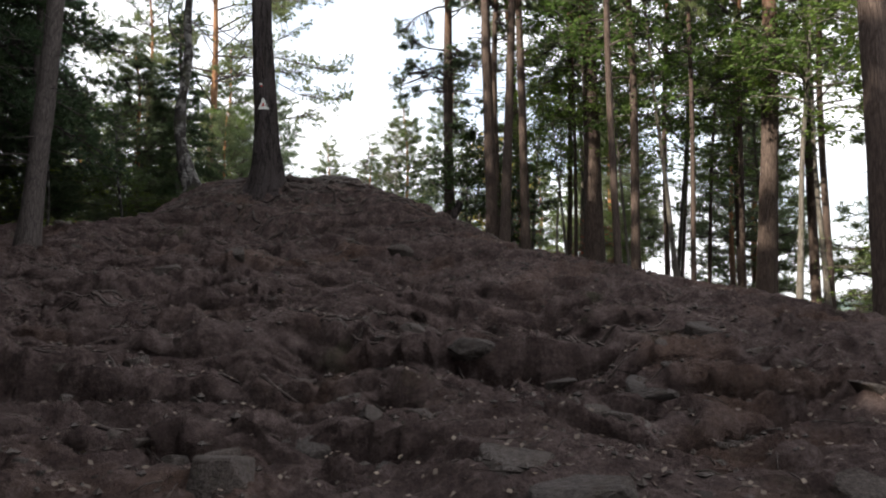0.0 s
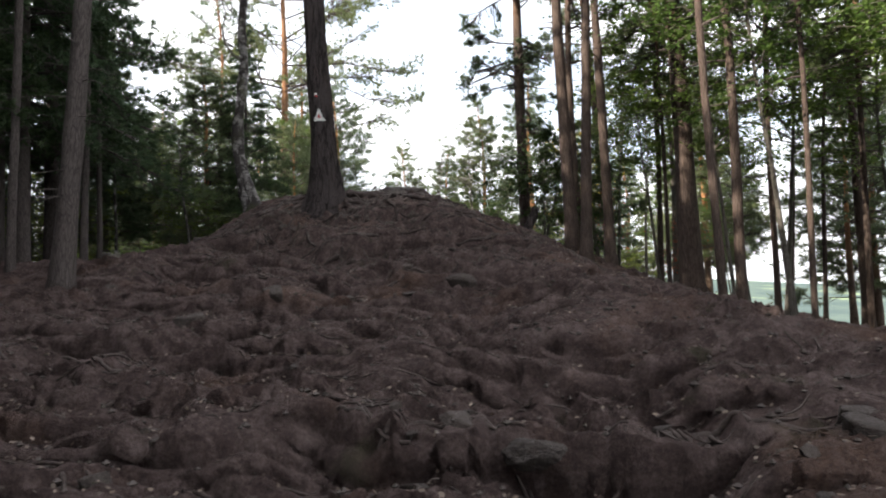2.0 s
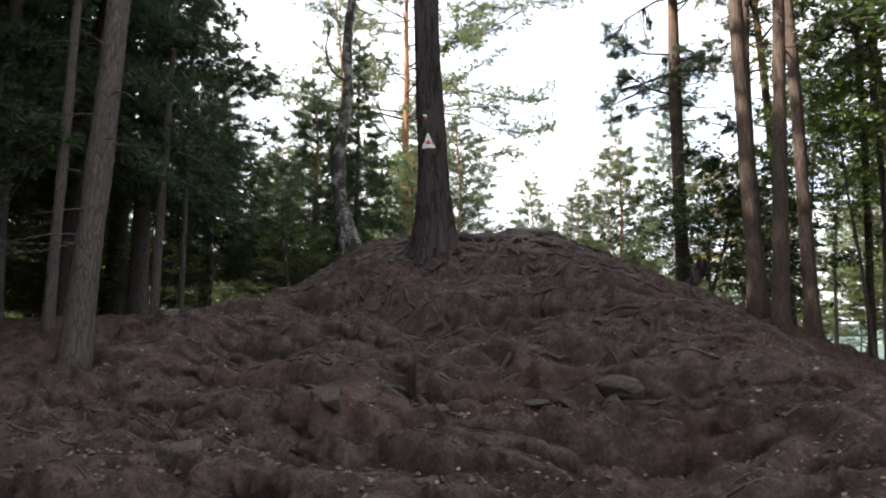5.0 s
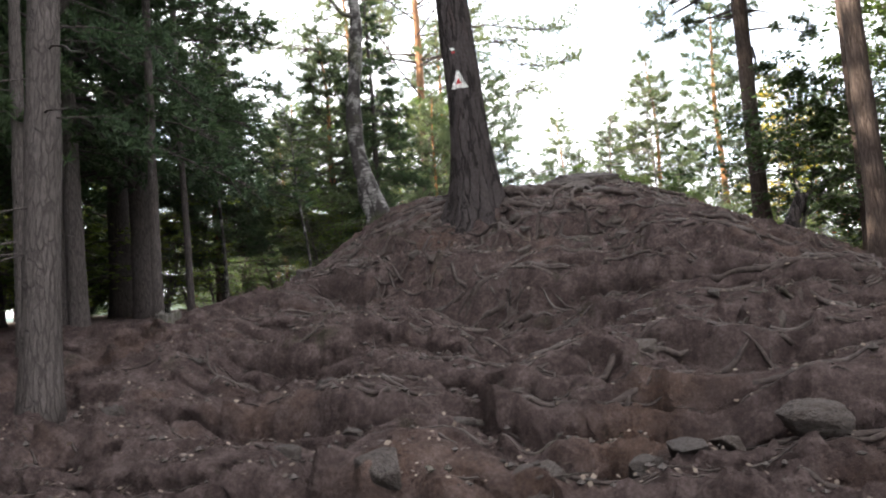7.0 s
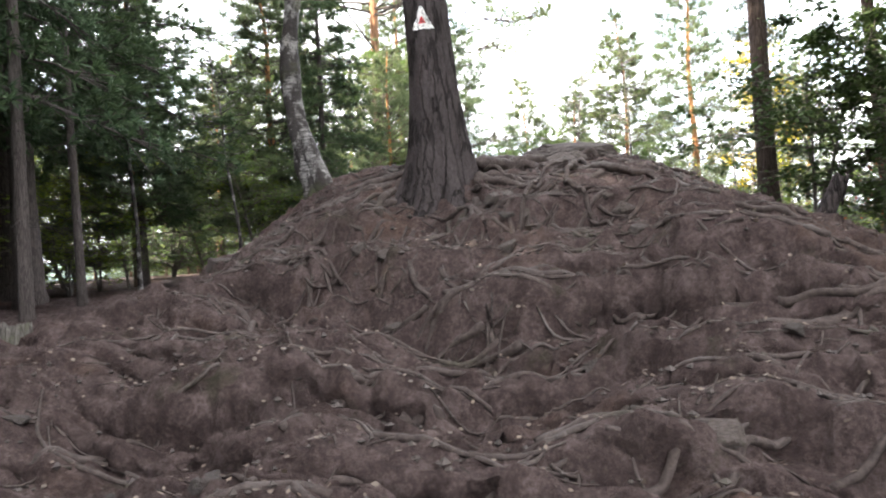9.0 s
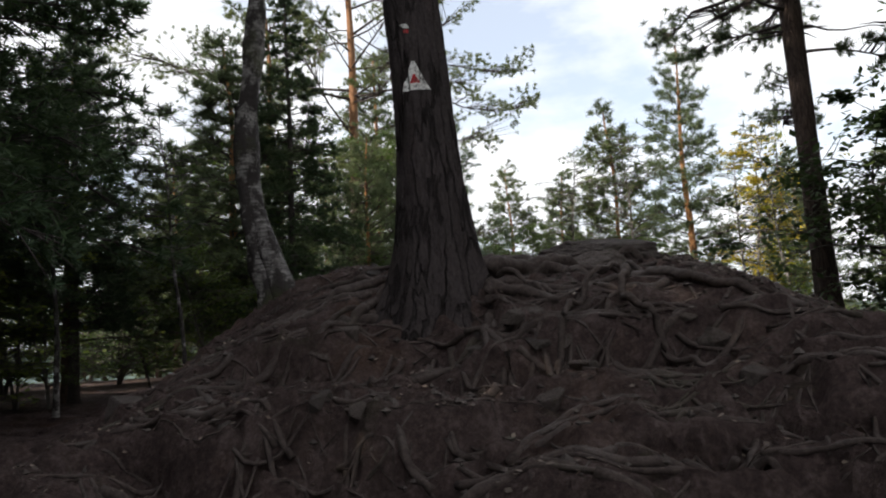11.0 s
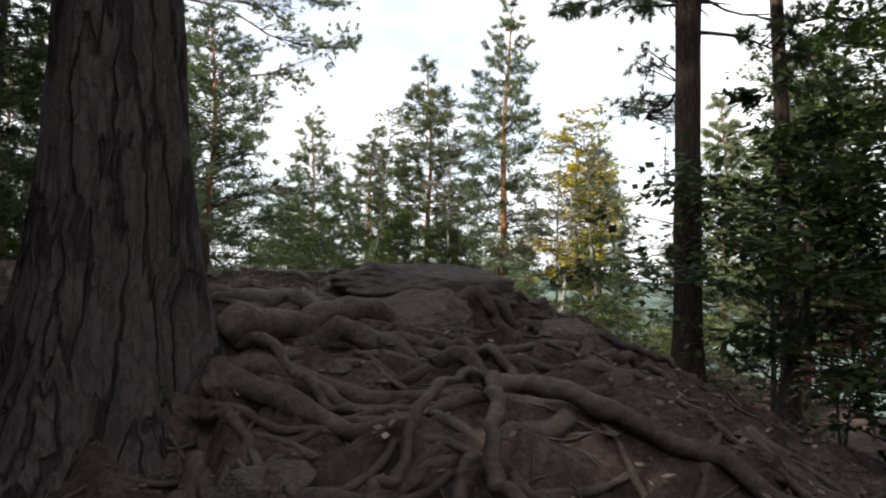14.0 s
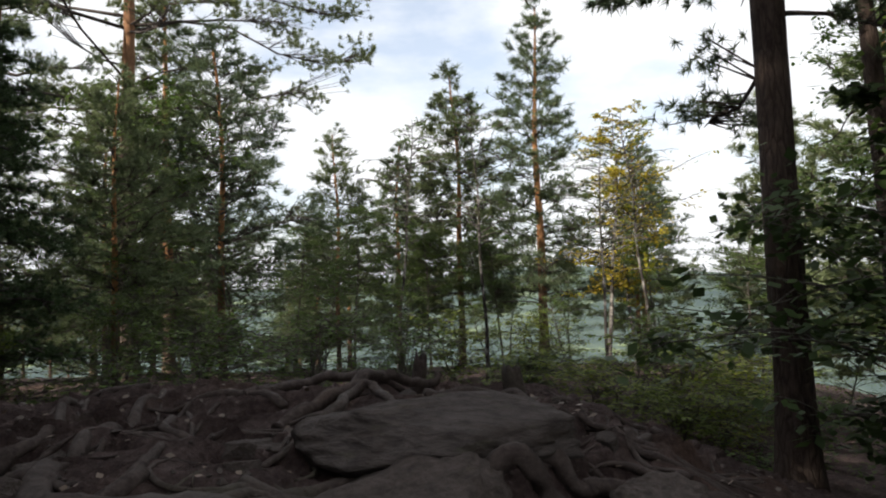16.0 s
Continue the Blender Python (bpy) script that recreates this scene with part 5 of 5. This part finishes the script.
# the crest: thick old roots, some of them clear of the ground
CREST_ROOT = "thick dark root clasping the top of the mound"
for course, r, over in (
    (((-2.62, 12.98), (-2.50, 13.25), (-2.34, 13.55), (-2.14, 13.78)), 0.034, (0.0, 0.10, 0.13, 0.06)),
    (((-2.16, 13.80), (-2.17, 13.5), (-2.20, 13.2), (-2.05, 13.05), (-1.85, 12.9), (-1.6, 12.75)), 0.042, (0.05, 0.13, 0.12, 0.06, 0.05, 0.0)),
    (((-2.35, 14.1), (-2.13, 13.95), (-1.82, 13.65), (-1.55, 13.4), (-1.2, 13.2)), 0.075, (0.02, 0.03, 0.05, 0.03, 0.0)),
    (((-3.15, 14.15), (-2.95, 14.05), (-2.67, 13.82), (-2.45, 13.75)), 0.045, (0.05, 0.04, 0.03, 0.0)),
    (((-3.20, 14.40), (-2.9, 14.42), (-2.6, 14.38), (-2.35, 14.25), (-2.1, 14.1)), 0.11, (0.10, 0.06, 0.03, 0.0, -0.03)),
    (((-2.65, 14.25), (-2.45, 14.33), (-2.2, 14.2), (-2.0, 13.9), (-1.75, 13.8)), 0.05, (0.0, 0.05, 0.06, 0.05, 0.0)),
    (((-3.12, 13.95), (-3.10, 13.65), (-3.09, 13.40), (-3.02, 13.1)), 0.06, (0.04, 0.05, 0.03, -0.02)),
    (((-3.8, 14.0), (-4.0, 13.85), (-4.12, 13.6), (-4.25, 13.3)), 0.07, (0.05, 0.05, 0.04, 0.0)),
    (((-3.75, 14.15), (-4.15, 14.0), (-4.5, 13.8), (-4.8, 13.5)), 0.085, (0.06, 0.06, 0.04, 0.0)),
    (((-2.85, 14.9), (-2.61, 15.17), (-2.38, 15.29), (-2.05, 15.4)), 0.05, (0.0, 0.05, 0.06, 0.0)),
    (((-2.85, 15.45), (-2.68, 15.9), (-2.50, 15.6), (-2.38, 15.3)), 0.04, (0.0, 0.10, 0.06, 0.0)),
    (((-3.3, 16.2), (-3.0, 16.5), (-2.75, 16.55), (-2.45, 16.6)), 0.05, (0.0, 0.08, 0.10, 0.02)),
    (((-3.05, 15.8), (-2.8, 16.05), (-2.6, 16.35), (-2.35, 16.55)), 0.06, (0.0, 0.06, 0.14, 0.16)),
    (((-3.45, 14.75), (-3.01, 14.75), (-2.7, 14.55), (-2.4, 14.5)), 0.10, (0.04, 0.03, 0.0, -0.02)),
    (((-1.75, 14.15), (-1.56, 14.38), (-1.36, 14.45), (-1.22, 14.25)), 0.045, (0.0, 0.12, 0.13, 0.0)),
    (((-2.2, 15.4), (-1.9, 15.3), (-1.6, 15.35), (-1.2, 15.15)), 0.07, (0.0, 0.06, 0.06, 0.0)),
    (((-1.60, 15.30), (-1.30, 15.22), (-1.05, 15.18), (-0.92, 15.05)), 0.045, (0.02, 0.08, 0.13, 0.0)),
    (((-3.15, 14.10), (-2.80, 14.55), (-2.50, 14.95), (-2.20, 15.10), (-1.90, 15.15)), 0.12, (0.10, 0.08, 0.06, 0.04, 0.0)),
    (((-4.9, 15.0), (-4.4, 15.1), (-3.9, 15.2), (-3.5, 15.0)), 0.06, (0.0, 0.04, 0.04, 0.0)),
    (((-4.6, 14.4), (-4.2, 14.6), (-3.9, 14.5)), 0.05, (0.0, 0.05, 0.03)),
):
    led_root("tree_root", CREST_ROOT, course, 0.68 * r, over=over, group="thick roots on the mound's top", end=0.55)

for k in range(50):
    x, y = rng.uniform(-4.9, -1.2), 12.2 + 4.5 * rng.uniform() ** 0.7
    if math.hypot(x - MAIN.x, y - MAIN.y) < 0.5:
        continue
    a = rng.normal(-0.15, 0.35) + (math.pi if x < MAIN.x else 0)
    tagged(new("tree_root", root_mesh(forked(x, y, a, rng.uniform(0.6, 1.7), 1.3, 200 + k * 3.3, rng.uniform(0.012, 0.034), int(rng.integers(1, 4)), 0.15))), CREST_ROOT, "root", "thick roots on the mound's top")

for k in range(90):
    x, y = rng.uniform(-4.9, 0.3), rng.uniform(10.9, 14.2)
    if math.hypot(x - MAIN.x, y - MAIN.y) < 0.6:
        continue
    a = rng.normal(0, 0.3) + (math.pi if rng.uniform() < 0.5 else 0)
    tagged(new("tree_root", root_mesh(forked(x, y, a, rng.uniform(0.5, 1.5), 1.4, 1500 + k * 3.7, rng.uniform(0.016, 0.042), int(rng.integers(0, 3)), 0.15), 8)), SLOPE_ROOT, "root", "exposed roots on the slope")

for k in range(34):
    x, y = rng.uniform(-4.4, -1.3), rng.uniform(14.3, 16.5)
    if math.hypot(x - MAIN.x, y - MAIN.y) < 0.6:
        continue
    tagged(new("tree_root", root_mesh(forked(x, y, rng.uniform(0, 6.28), rng.uniform(0.5, 1.3), 2.6, 1900 + k * 3.1, rng.uniform(0.014, 0.036), int(rng.integers(1, 4)), 0.35), 9)), CREST_ROOT, "root", "thick roots on the mound's top")

# roots across the slope, and thin pale ones that hang down it
small_lines = []
for k in range(230):
    y = 3.2 + 10.4 * rng.uniform() ** 0.6
    x = rng.uniform(-5.2, 2.3 - 0.15 * y)
    a = rng.normal(0, 0.28) + (math.pi if rng.uniform() < 0.5 else 0)
    r = rng.uniform(0.006, 0.018) * (1 + 0.6 * (y > 9))
    lines = forked(x, y, a, rng.uniform(0.4, 1.5), 1.4, 400 + k * 2.7, r, int(rng.integers(0, 3)), 0.1)
    if k < 20:
        tagged(new("tree_root", root_mesh(lines, 8)), SLOPE_ROOT, "root", "exposed roots on the slope")
    else:
        small_lines.extend(lines)
for k in range(45):
    y = 3.5 + 9.5 * rng.uniform()
    x = rng.uniform(-4.8, 1.6 - 0.12 * y)
    small_lines.append(root_line(x, y, -math.pi / 2 + rng.normal(0, 0.5), rng.uniform(0.15, 0.45), 3.0, 700 + k * 1.9, 0.6, rng.uniform(0.005, 0.010)))
tagged(new("small_roots", root_mesh(small_lines, 6)), "many thin pale rootlets lying over the bare earth", "roots", kind="stuff")

# the knot of old roots above the broken bank
knot = root_empty("root_knot", Matrix.Translation((0.85, 5.0, height(0.85, 5.0))), "mossy grey knot of old roots above a broken bank", "stump")
shift = Matrix.Translation((-0.85, -5.0, -height(0.85, 5.0)))
for k in range(18):
    a = -math.pi / 2 + rng.normal(0, 0.9)
    x, y = 0.85 + rng.uniform(-0.35, 0.40), 5.0 + rng.uniform(-0.06, 0.08)
    pts, rad = root_line(x, y, a, rng.uniform(0.12, 0.38), 5.0, 900 + k * 1.7, 0.3, rng.uniform(0.006, 0.018))
    for i, p in enumerate(pts):
        p.z += 0.05 * math.exp(-i / 2.0) - 0.02
    mesh = root_mesh([(pts, rad)], 7)
    mesh.transform(shift)
    part("root", mesh, knot)


# ---- stumps ----
def make_stump(name, label, x, y, r, tall, lean, seed, material):
    """A broken stump with a splintered top and flared foot."""
    v, f, sides, rows = [], [], 22, 14
    z0 = height(x, y) - 0.12
    for i in range(rows + 1):
        u = i / rows
        for k in range(sides):
            a = 2 * math.pi * k / sides
            jag = 0.18 * noise.noise(Vector((math.cos(a) * 2.2, math.sin(a) * 2.2, seed))) + 0.14 * noise.noise(Vector((math.cos(a) * 7, math.sin(a) * 7, seed)))
            top = tall * (1 + jag)
            rr = r * (1 - 0.25 * u + 0.6 * math.exp(-5 * u)) * (1 + 0.18 * noise.noise(Vector((math.cos(a) * 2, math.sin(a) * 2, u * 2 + seed))))
            v.append((x + lean[0] * u + rr * math.cos(a), y + lean[1] * u + rr * math.sin(a), z0 + (top + 0.12) * u))
    for i in range(rows):
        for k in range(sides):
            a, b = i * sides + k, i * sides + (k + 1) % sides
            f.append((a, b, b + sides, a + sides))
    v.append((x + lean[0], y + lean[1], z0 + tall * 0.62))
    f.extend((rows * sides + k, rows * sides + (k + 1) % sides, len(v) - 1) for k in range(sides))
    b = Build()
    b.add(v, f)
    return tagged(new(name, b.mesh(name, material)), label, "stump")


make_stump("broken_stump", "broken leaning dark tree stump at the mound's edge", 0.10, 15.0, 0.10, 0.48, (0.26, 0.0), 3.0, BARK_MAIN)
make_stump("root_stub", "short pale splintered stub among roots on the crest", -2.50, 16.6, 0.045, 0.26, (0.05, 0.0), 5.0, ROOT)
make_stump("root_stub", "short dark splintered stub at the crest's edge", -1.95, 16.2, 0.06, 0.20, (-0.05, 0.0), 8.0, ROOT)
make_stump("rotten_stump", "low rotten stump beside the slope", -6.1, 11.2, 0.16, 0.2, (0.03, 0.0), 6.0, BARK_GREY)


# ---- stones ----
def stone_mesh(seed, flat):
    """A broken stone: the hull of scattered points in a squat block, so that it has uneven flat faces."""
    r = np.random.default_rng(int(seed * 10))
    bm = bmesh.new()
    for _ in range(15):
        a, d = r.uniform(0, 2 * math.pi), r.uniform(0.72, 1.0)
        z = r.choice((-1.0, 0.75, 0.95)) * r.uniform(0.75, 1.0)
        bm.verts.new((d * math.cos(a) * (1.0 if z < 0.5 else 0.86), d * math.sin(a) * (1.0 if z < 0.5 else 0.86), flat * z))
    hull = bmesh.ops.convex_hull(bm, input=bm.verts)
    bmesh.ops.delete(bm, geom=[v for v in hull["geom_interior"] if isinstance(v, bmesh.types.BMVert)], context="VERTS")
    bmesh.ops.bevel(bm, geom=list(bm.edges), offset=0.045, segments=1, affect="EDGES", profile=0.6)
    me = bpy.data.meshes.new("stone")
    bm.to_mesh(me)
    bm.free()
    me.materials.append(STONE)
    return me


STONES = [stone_mesh(1.0 + i * 2.7, flat) for i, flat in enumerate((0.20, 0.30, 0.42, 0.24, 0.55, 0.34, 0.62, 0.26))]


def lay(kind, x, y, size, turn, tilt=(0, 0), label="", long=1.0, sink=0.3, group="loose stones on the slope"):
    ob = new("stone", STONES[kind])
    slope_y = math.degrees(math.atan((height(x, y + 0.12) - height(x, y - 0.12)) / 0.24)) * 0.6
    z = (height(x, y) + height(x - 0.5 * size, y) + height(x + 0.5 * size, y) + height(x, y - 0.5 * size) + height(x, y + 0.5 * size)) / 5 - 0.08 * size
    flat = (0.20, 0.30, 0.42, 0.24, 0.55, 0.34, 0.62, 0.26)[kind]
    ob.matrix_basis = pose(x, y, z + size * flat * (0.5 - sink), slope_y + tilt[0], tilt[1], 0) @ pose(0, 0, 0, 0, 0, turn) @ Matrix.Diagonal((size * long, size, size, 1))
    return tagged(ob, label or "rough brown sandstone lying in the earth", "stone", group)


SLAB = "flat grey-brown sandstone slab set in the slope"
for kind, x, y, size, turn, long in (
    (0, -1.40, 10.12, 0.17, 0, 1.5), (0, -2.05, 7.42, 0.18, 20, 1.3), (3, -1.70, 7.40, 0.16, 60, 1.2), (0, -1.95, 7.68, 0.13, 100, 1.3), (4, -2.85, 7.32, 0.20, 10, 1.2),
    (5, -0.93, 7.80, 0.16, 0, 1.3), (3, -0.15, 8.35, 0.18, 30, 1.2), (2, -0.28, 4.68, 0.14, 15, 1.2), (0, -0.15, 3.85, 0.24, 70, 1.2), (0, 1.23, 4.22, 0.20, 0, 1.5),
    (1, 0.28, 3.00, 0.24, 10, 1.3), (4, -0.88, 2.90, 0.22, 120, 1.0), (1, 1.58, 3.64, 0.17, 150, 1.4), (0, 0.52, 2.75, 0.26, 5, 1.5), (3, -1.75, 8.55, 0.15, 10, 1.4),
    (4, -1.31, 8.95, 0.13, 40, 1.0), (6, -1.10, 8.92, 0.15, 80, 1.1), (6, -0.93, 9.00, 0.13, 10, 1.0), (4, -2.44, 8.30, 0.16, 0, 1.2), (5, -2.19, 9.75, 0.14, 40, 1.4),
    (0, -2.31, 9.25, 0.12, 0, 1.4), (4, -4.03, 13.42, 0.13, 0, 1.1), (5, -2.82, 13.42, 0.15, 10, 1.5), (6, -2.45, 12.85, 0.17, 30, 0.8), (1, -0.52, 3.9, 0.11, 35, 1.2),
    (2, 0.55, 4.45, 0.10, 0, 1.4), (1, 0.95, 4.0, 0.12, 0, 1.3), (0, 1.85, 4.3, 0.2, 20, 1.5), (5, -1.55, 3.55, 0.17, 0, 1.5), (5, -1.0, 3.55, 0.12, 60, 1.2),
    (6, -0.62, 3.45, 0.15, 20, 1.0), (0, -2.35, 5.35, 0.16, 10, 1.6), (5, -2.0, 5.55, 0.12, 0, 1.4), (4, -5.6, 13.2, 0.2, 0, 1.2), (1, -5.2, 12.4, 0.2, 60, 1.3),
):
    lay(kind, x, y, 0.82 * size, turn, (7 * math.sin(x * 9), 7 * math.sin(y * 11)), label=SLAB, long=long, sink=0.5, group="flat slabs in the slope")

# rock of the crest: a tilted wedge and an overhanging ledge
def rock_mesh(seed):
    """A weathered rock: a ball cut by uneven planes, pitted all over."""
    bm = bmesh.new()
    bmesh.ops.create_icosphere(bm, subdivisions=5, radius=1.0)
    r = np.random.default_rng(seed)
    cuts = [(Vector(r.normal(size=3)).normalized(), r.uniform(0.55, 0.85)) for _ in range(9)]
    for v in bm.verts:
        p = v.co.copy()
        for n, d in cuts:
            over = p.dot(n) - d
            if over > 0:
                p -= n * over * 0.88
        q = p + Vector((seed, 0, 0))
        p *= 1 + 0.10 * noise.noise(q * 2.2) + 0.06 * noise.noise(q * 6) + 0.035 * noise.noise(q * 15)
        v.co = p
    me = bpy.data.meshes.new("rock")
    bm.to_mesh(me)
    bm.free()
    me.materials.append(STONE)
    me.shade_smooth()
    return me


for seed, x, y, z, size, shape, turn, tilt, label in (
    (1, -2.50, 15.02, 4.00, 0.27, (1.5, 1.1, 0.62), 15, (30, -14), "large dark tilted rock wedge on the mound's top"),
    (2, -2.28, 15.38, 4.19, 0.44, (1.32, 0.80, 0.36), 5, (2, 2), "dark rock ledge jutting out over a hollow"),
    (3, -2.30, 15.75, 4.14, 0.22, (1.3, 1.0, 0.55), 60, (0, 8), "dark rounded rock in the crest"),
    (4, -1.55, 15.2, 3.90, 0.22, (1.1, 1.0, 0.8), 100, (0, 0), "dark rock below the crest's ledge"),
    (5, -3.05, 15.4, 4.08, 0.20, (1.5, 1.0, 0.5), 20, (6, 0), "dark rounded rock in the crest"),
    (6, -1.75, 13.15, 3.44, 0.14, (1.2, 1.0, 0.8), 40, (0, 0), "dark rock under the pine's roots"),
    (7, -4.15, 13.30, 3.44, 0.12, (1.3, 1.0, 0.7), 70, (5, 0), "dark rock under the pine's roots"),
    (8, -0.55, 8.95, 2.16, 0.14, (1.3, 0.9, 0.7), 20, (0, 0), "dark rock set in the broken bank"),
    (9, 0.20, 4.78, 1.20, 0.14, (1.2, 0.9, 0.6), 160, (0, 0), "dark rock set in the broken bank"),
):
    ob = new("rock", rock_mesh(seed))
    ob.matrix_basis = pose(x, y, z, tilt[0], tilt[1], turn) @ Matrix.Diagonal((*(size * m for m in shape), 1))
    tagged(ob, label, "rock", "weathered rocks of the mound")

for k in range(60):
    x, y = rng.uniform(-2.2, 2.3), rng.uniform(2.3, 5.2)
    lay(int(rng.integers(0, 8)), x, y, 0.03 + 0.10 * rng.uniform() ** 1.6, rng.uniform(0, 360), (rng.normal(0, 10), rng.normal(0, 10)), long=rng.uniform(1, 1.7), sink=rng.uniform(0.3, 0.6))
for k in range(46):
    x, y = rng.uniform(-5.2, -1.0), rng.uniform(12.2, 16.2)
    if math.hypot(x - MAIN.x, y - MAIN.y) > 0.5:
        lay(int(rng.integers(2, 8)), x, y, rng.uniform(0.04, 0.11), rng.uniform(0, 360), (rng.normal(0, 14), rng.normal(0, 14)), "dark rough stone wedged between roots", rng.uniform(1, 1.5), 0.6, "stones between the roots")
for k in range(150):
    y = 2.2 + 11.2 * rng.uniform() ** 1.3
    x = rng.uniform(-5.0, 2.4 - 0.1 * y)
    size = 0.020 + 0.080 * rng.uniform() ** 2.6
    lay(int(rng.integers(0, 8)), x, y, size, rng.uniform(0, 360), (rng.normal(0, 8), rng.normal(0, 8)), long=rng.uniform(1, 1.6), sink=rng.uniform(0.1, 0.5))


# ---- litter ----
def scatter(count, y0, y1, seed):
    r = np.random.default_rng(seed)
    ys = y0 + (y1 - y0) * r.uniform(size=count) ** 1.15
    xs = r.uniform(-5.5, 2.6, count)
    return np.array([(x, y, height(x, y) + 0.008) for x, y in zip(xs, ys) if x < 3.2 - 0.12 * y])


def make_litter():
    at = scatter(14000, 2.0, 16.5, 31)
    dead = leaves(at, 0.036, 0.012, 0.0)
    tagged(new("leaf_litter", array_mesh("leaf_litter", dead, 4, DEAD)), "dry brown fallen leaves strewn on the earth", "litter", kind="stuff")
    b = Build()
    for p in scatter(800, 2.0, 15.5, 32):
        a, n = rng.uniform(0, 6.28), rng.uniform(0.04, 0.16)
        d = Vector((math.cos(a) * n, math.sin(a) * n, 0))
        q = Vector(p)
        e = q + d
        e.z = height(e.x, e.y) + 0.012
        b.add(*tube([q, q.lerp(e, 0.5) + Vector((0, 0, 0.012)), e], [0.004, 0.0035, 0.002], 4))
    tagged(new("twig_litter", b.mesh("twig_litter", ROOT)), "small dry twigs strewn on the earth", "litter", kind="stuff")
    r = np.random.default_rng(33)
    pebbles = Build()
    for p in scatter(7000, 2.0, 15.5, 34):
        s = 0.006 + 0.026 * r.uniform() ** 2.5
        c = r.uniform(0.6, 1.3, (6, 3)) * s
        o = np.array([(1, 0, 0), (-1, 0, 0), (0, 1, 0), (0, -1, 0), (0, 0, 0.7), (0, 0, -0.7)]) * c + p
        pebbles.add(o, ((0, 2, 4), (2, 1, 4), (1, 3, 4), (3, 0, 4), (2, 0, 5), (1, 2, 5), (3, 1, 5), (0, 3, 5)))
    tagged(new("grit", pebbles.mesh("grit", STONE, False)), "small stone chips strewn on the earth", "gravel", kind="stuff")


make_litter()
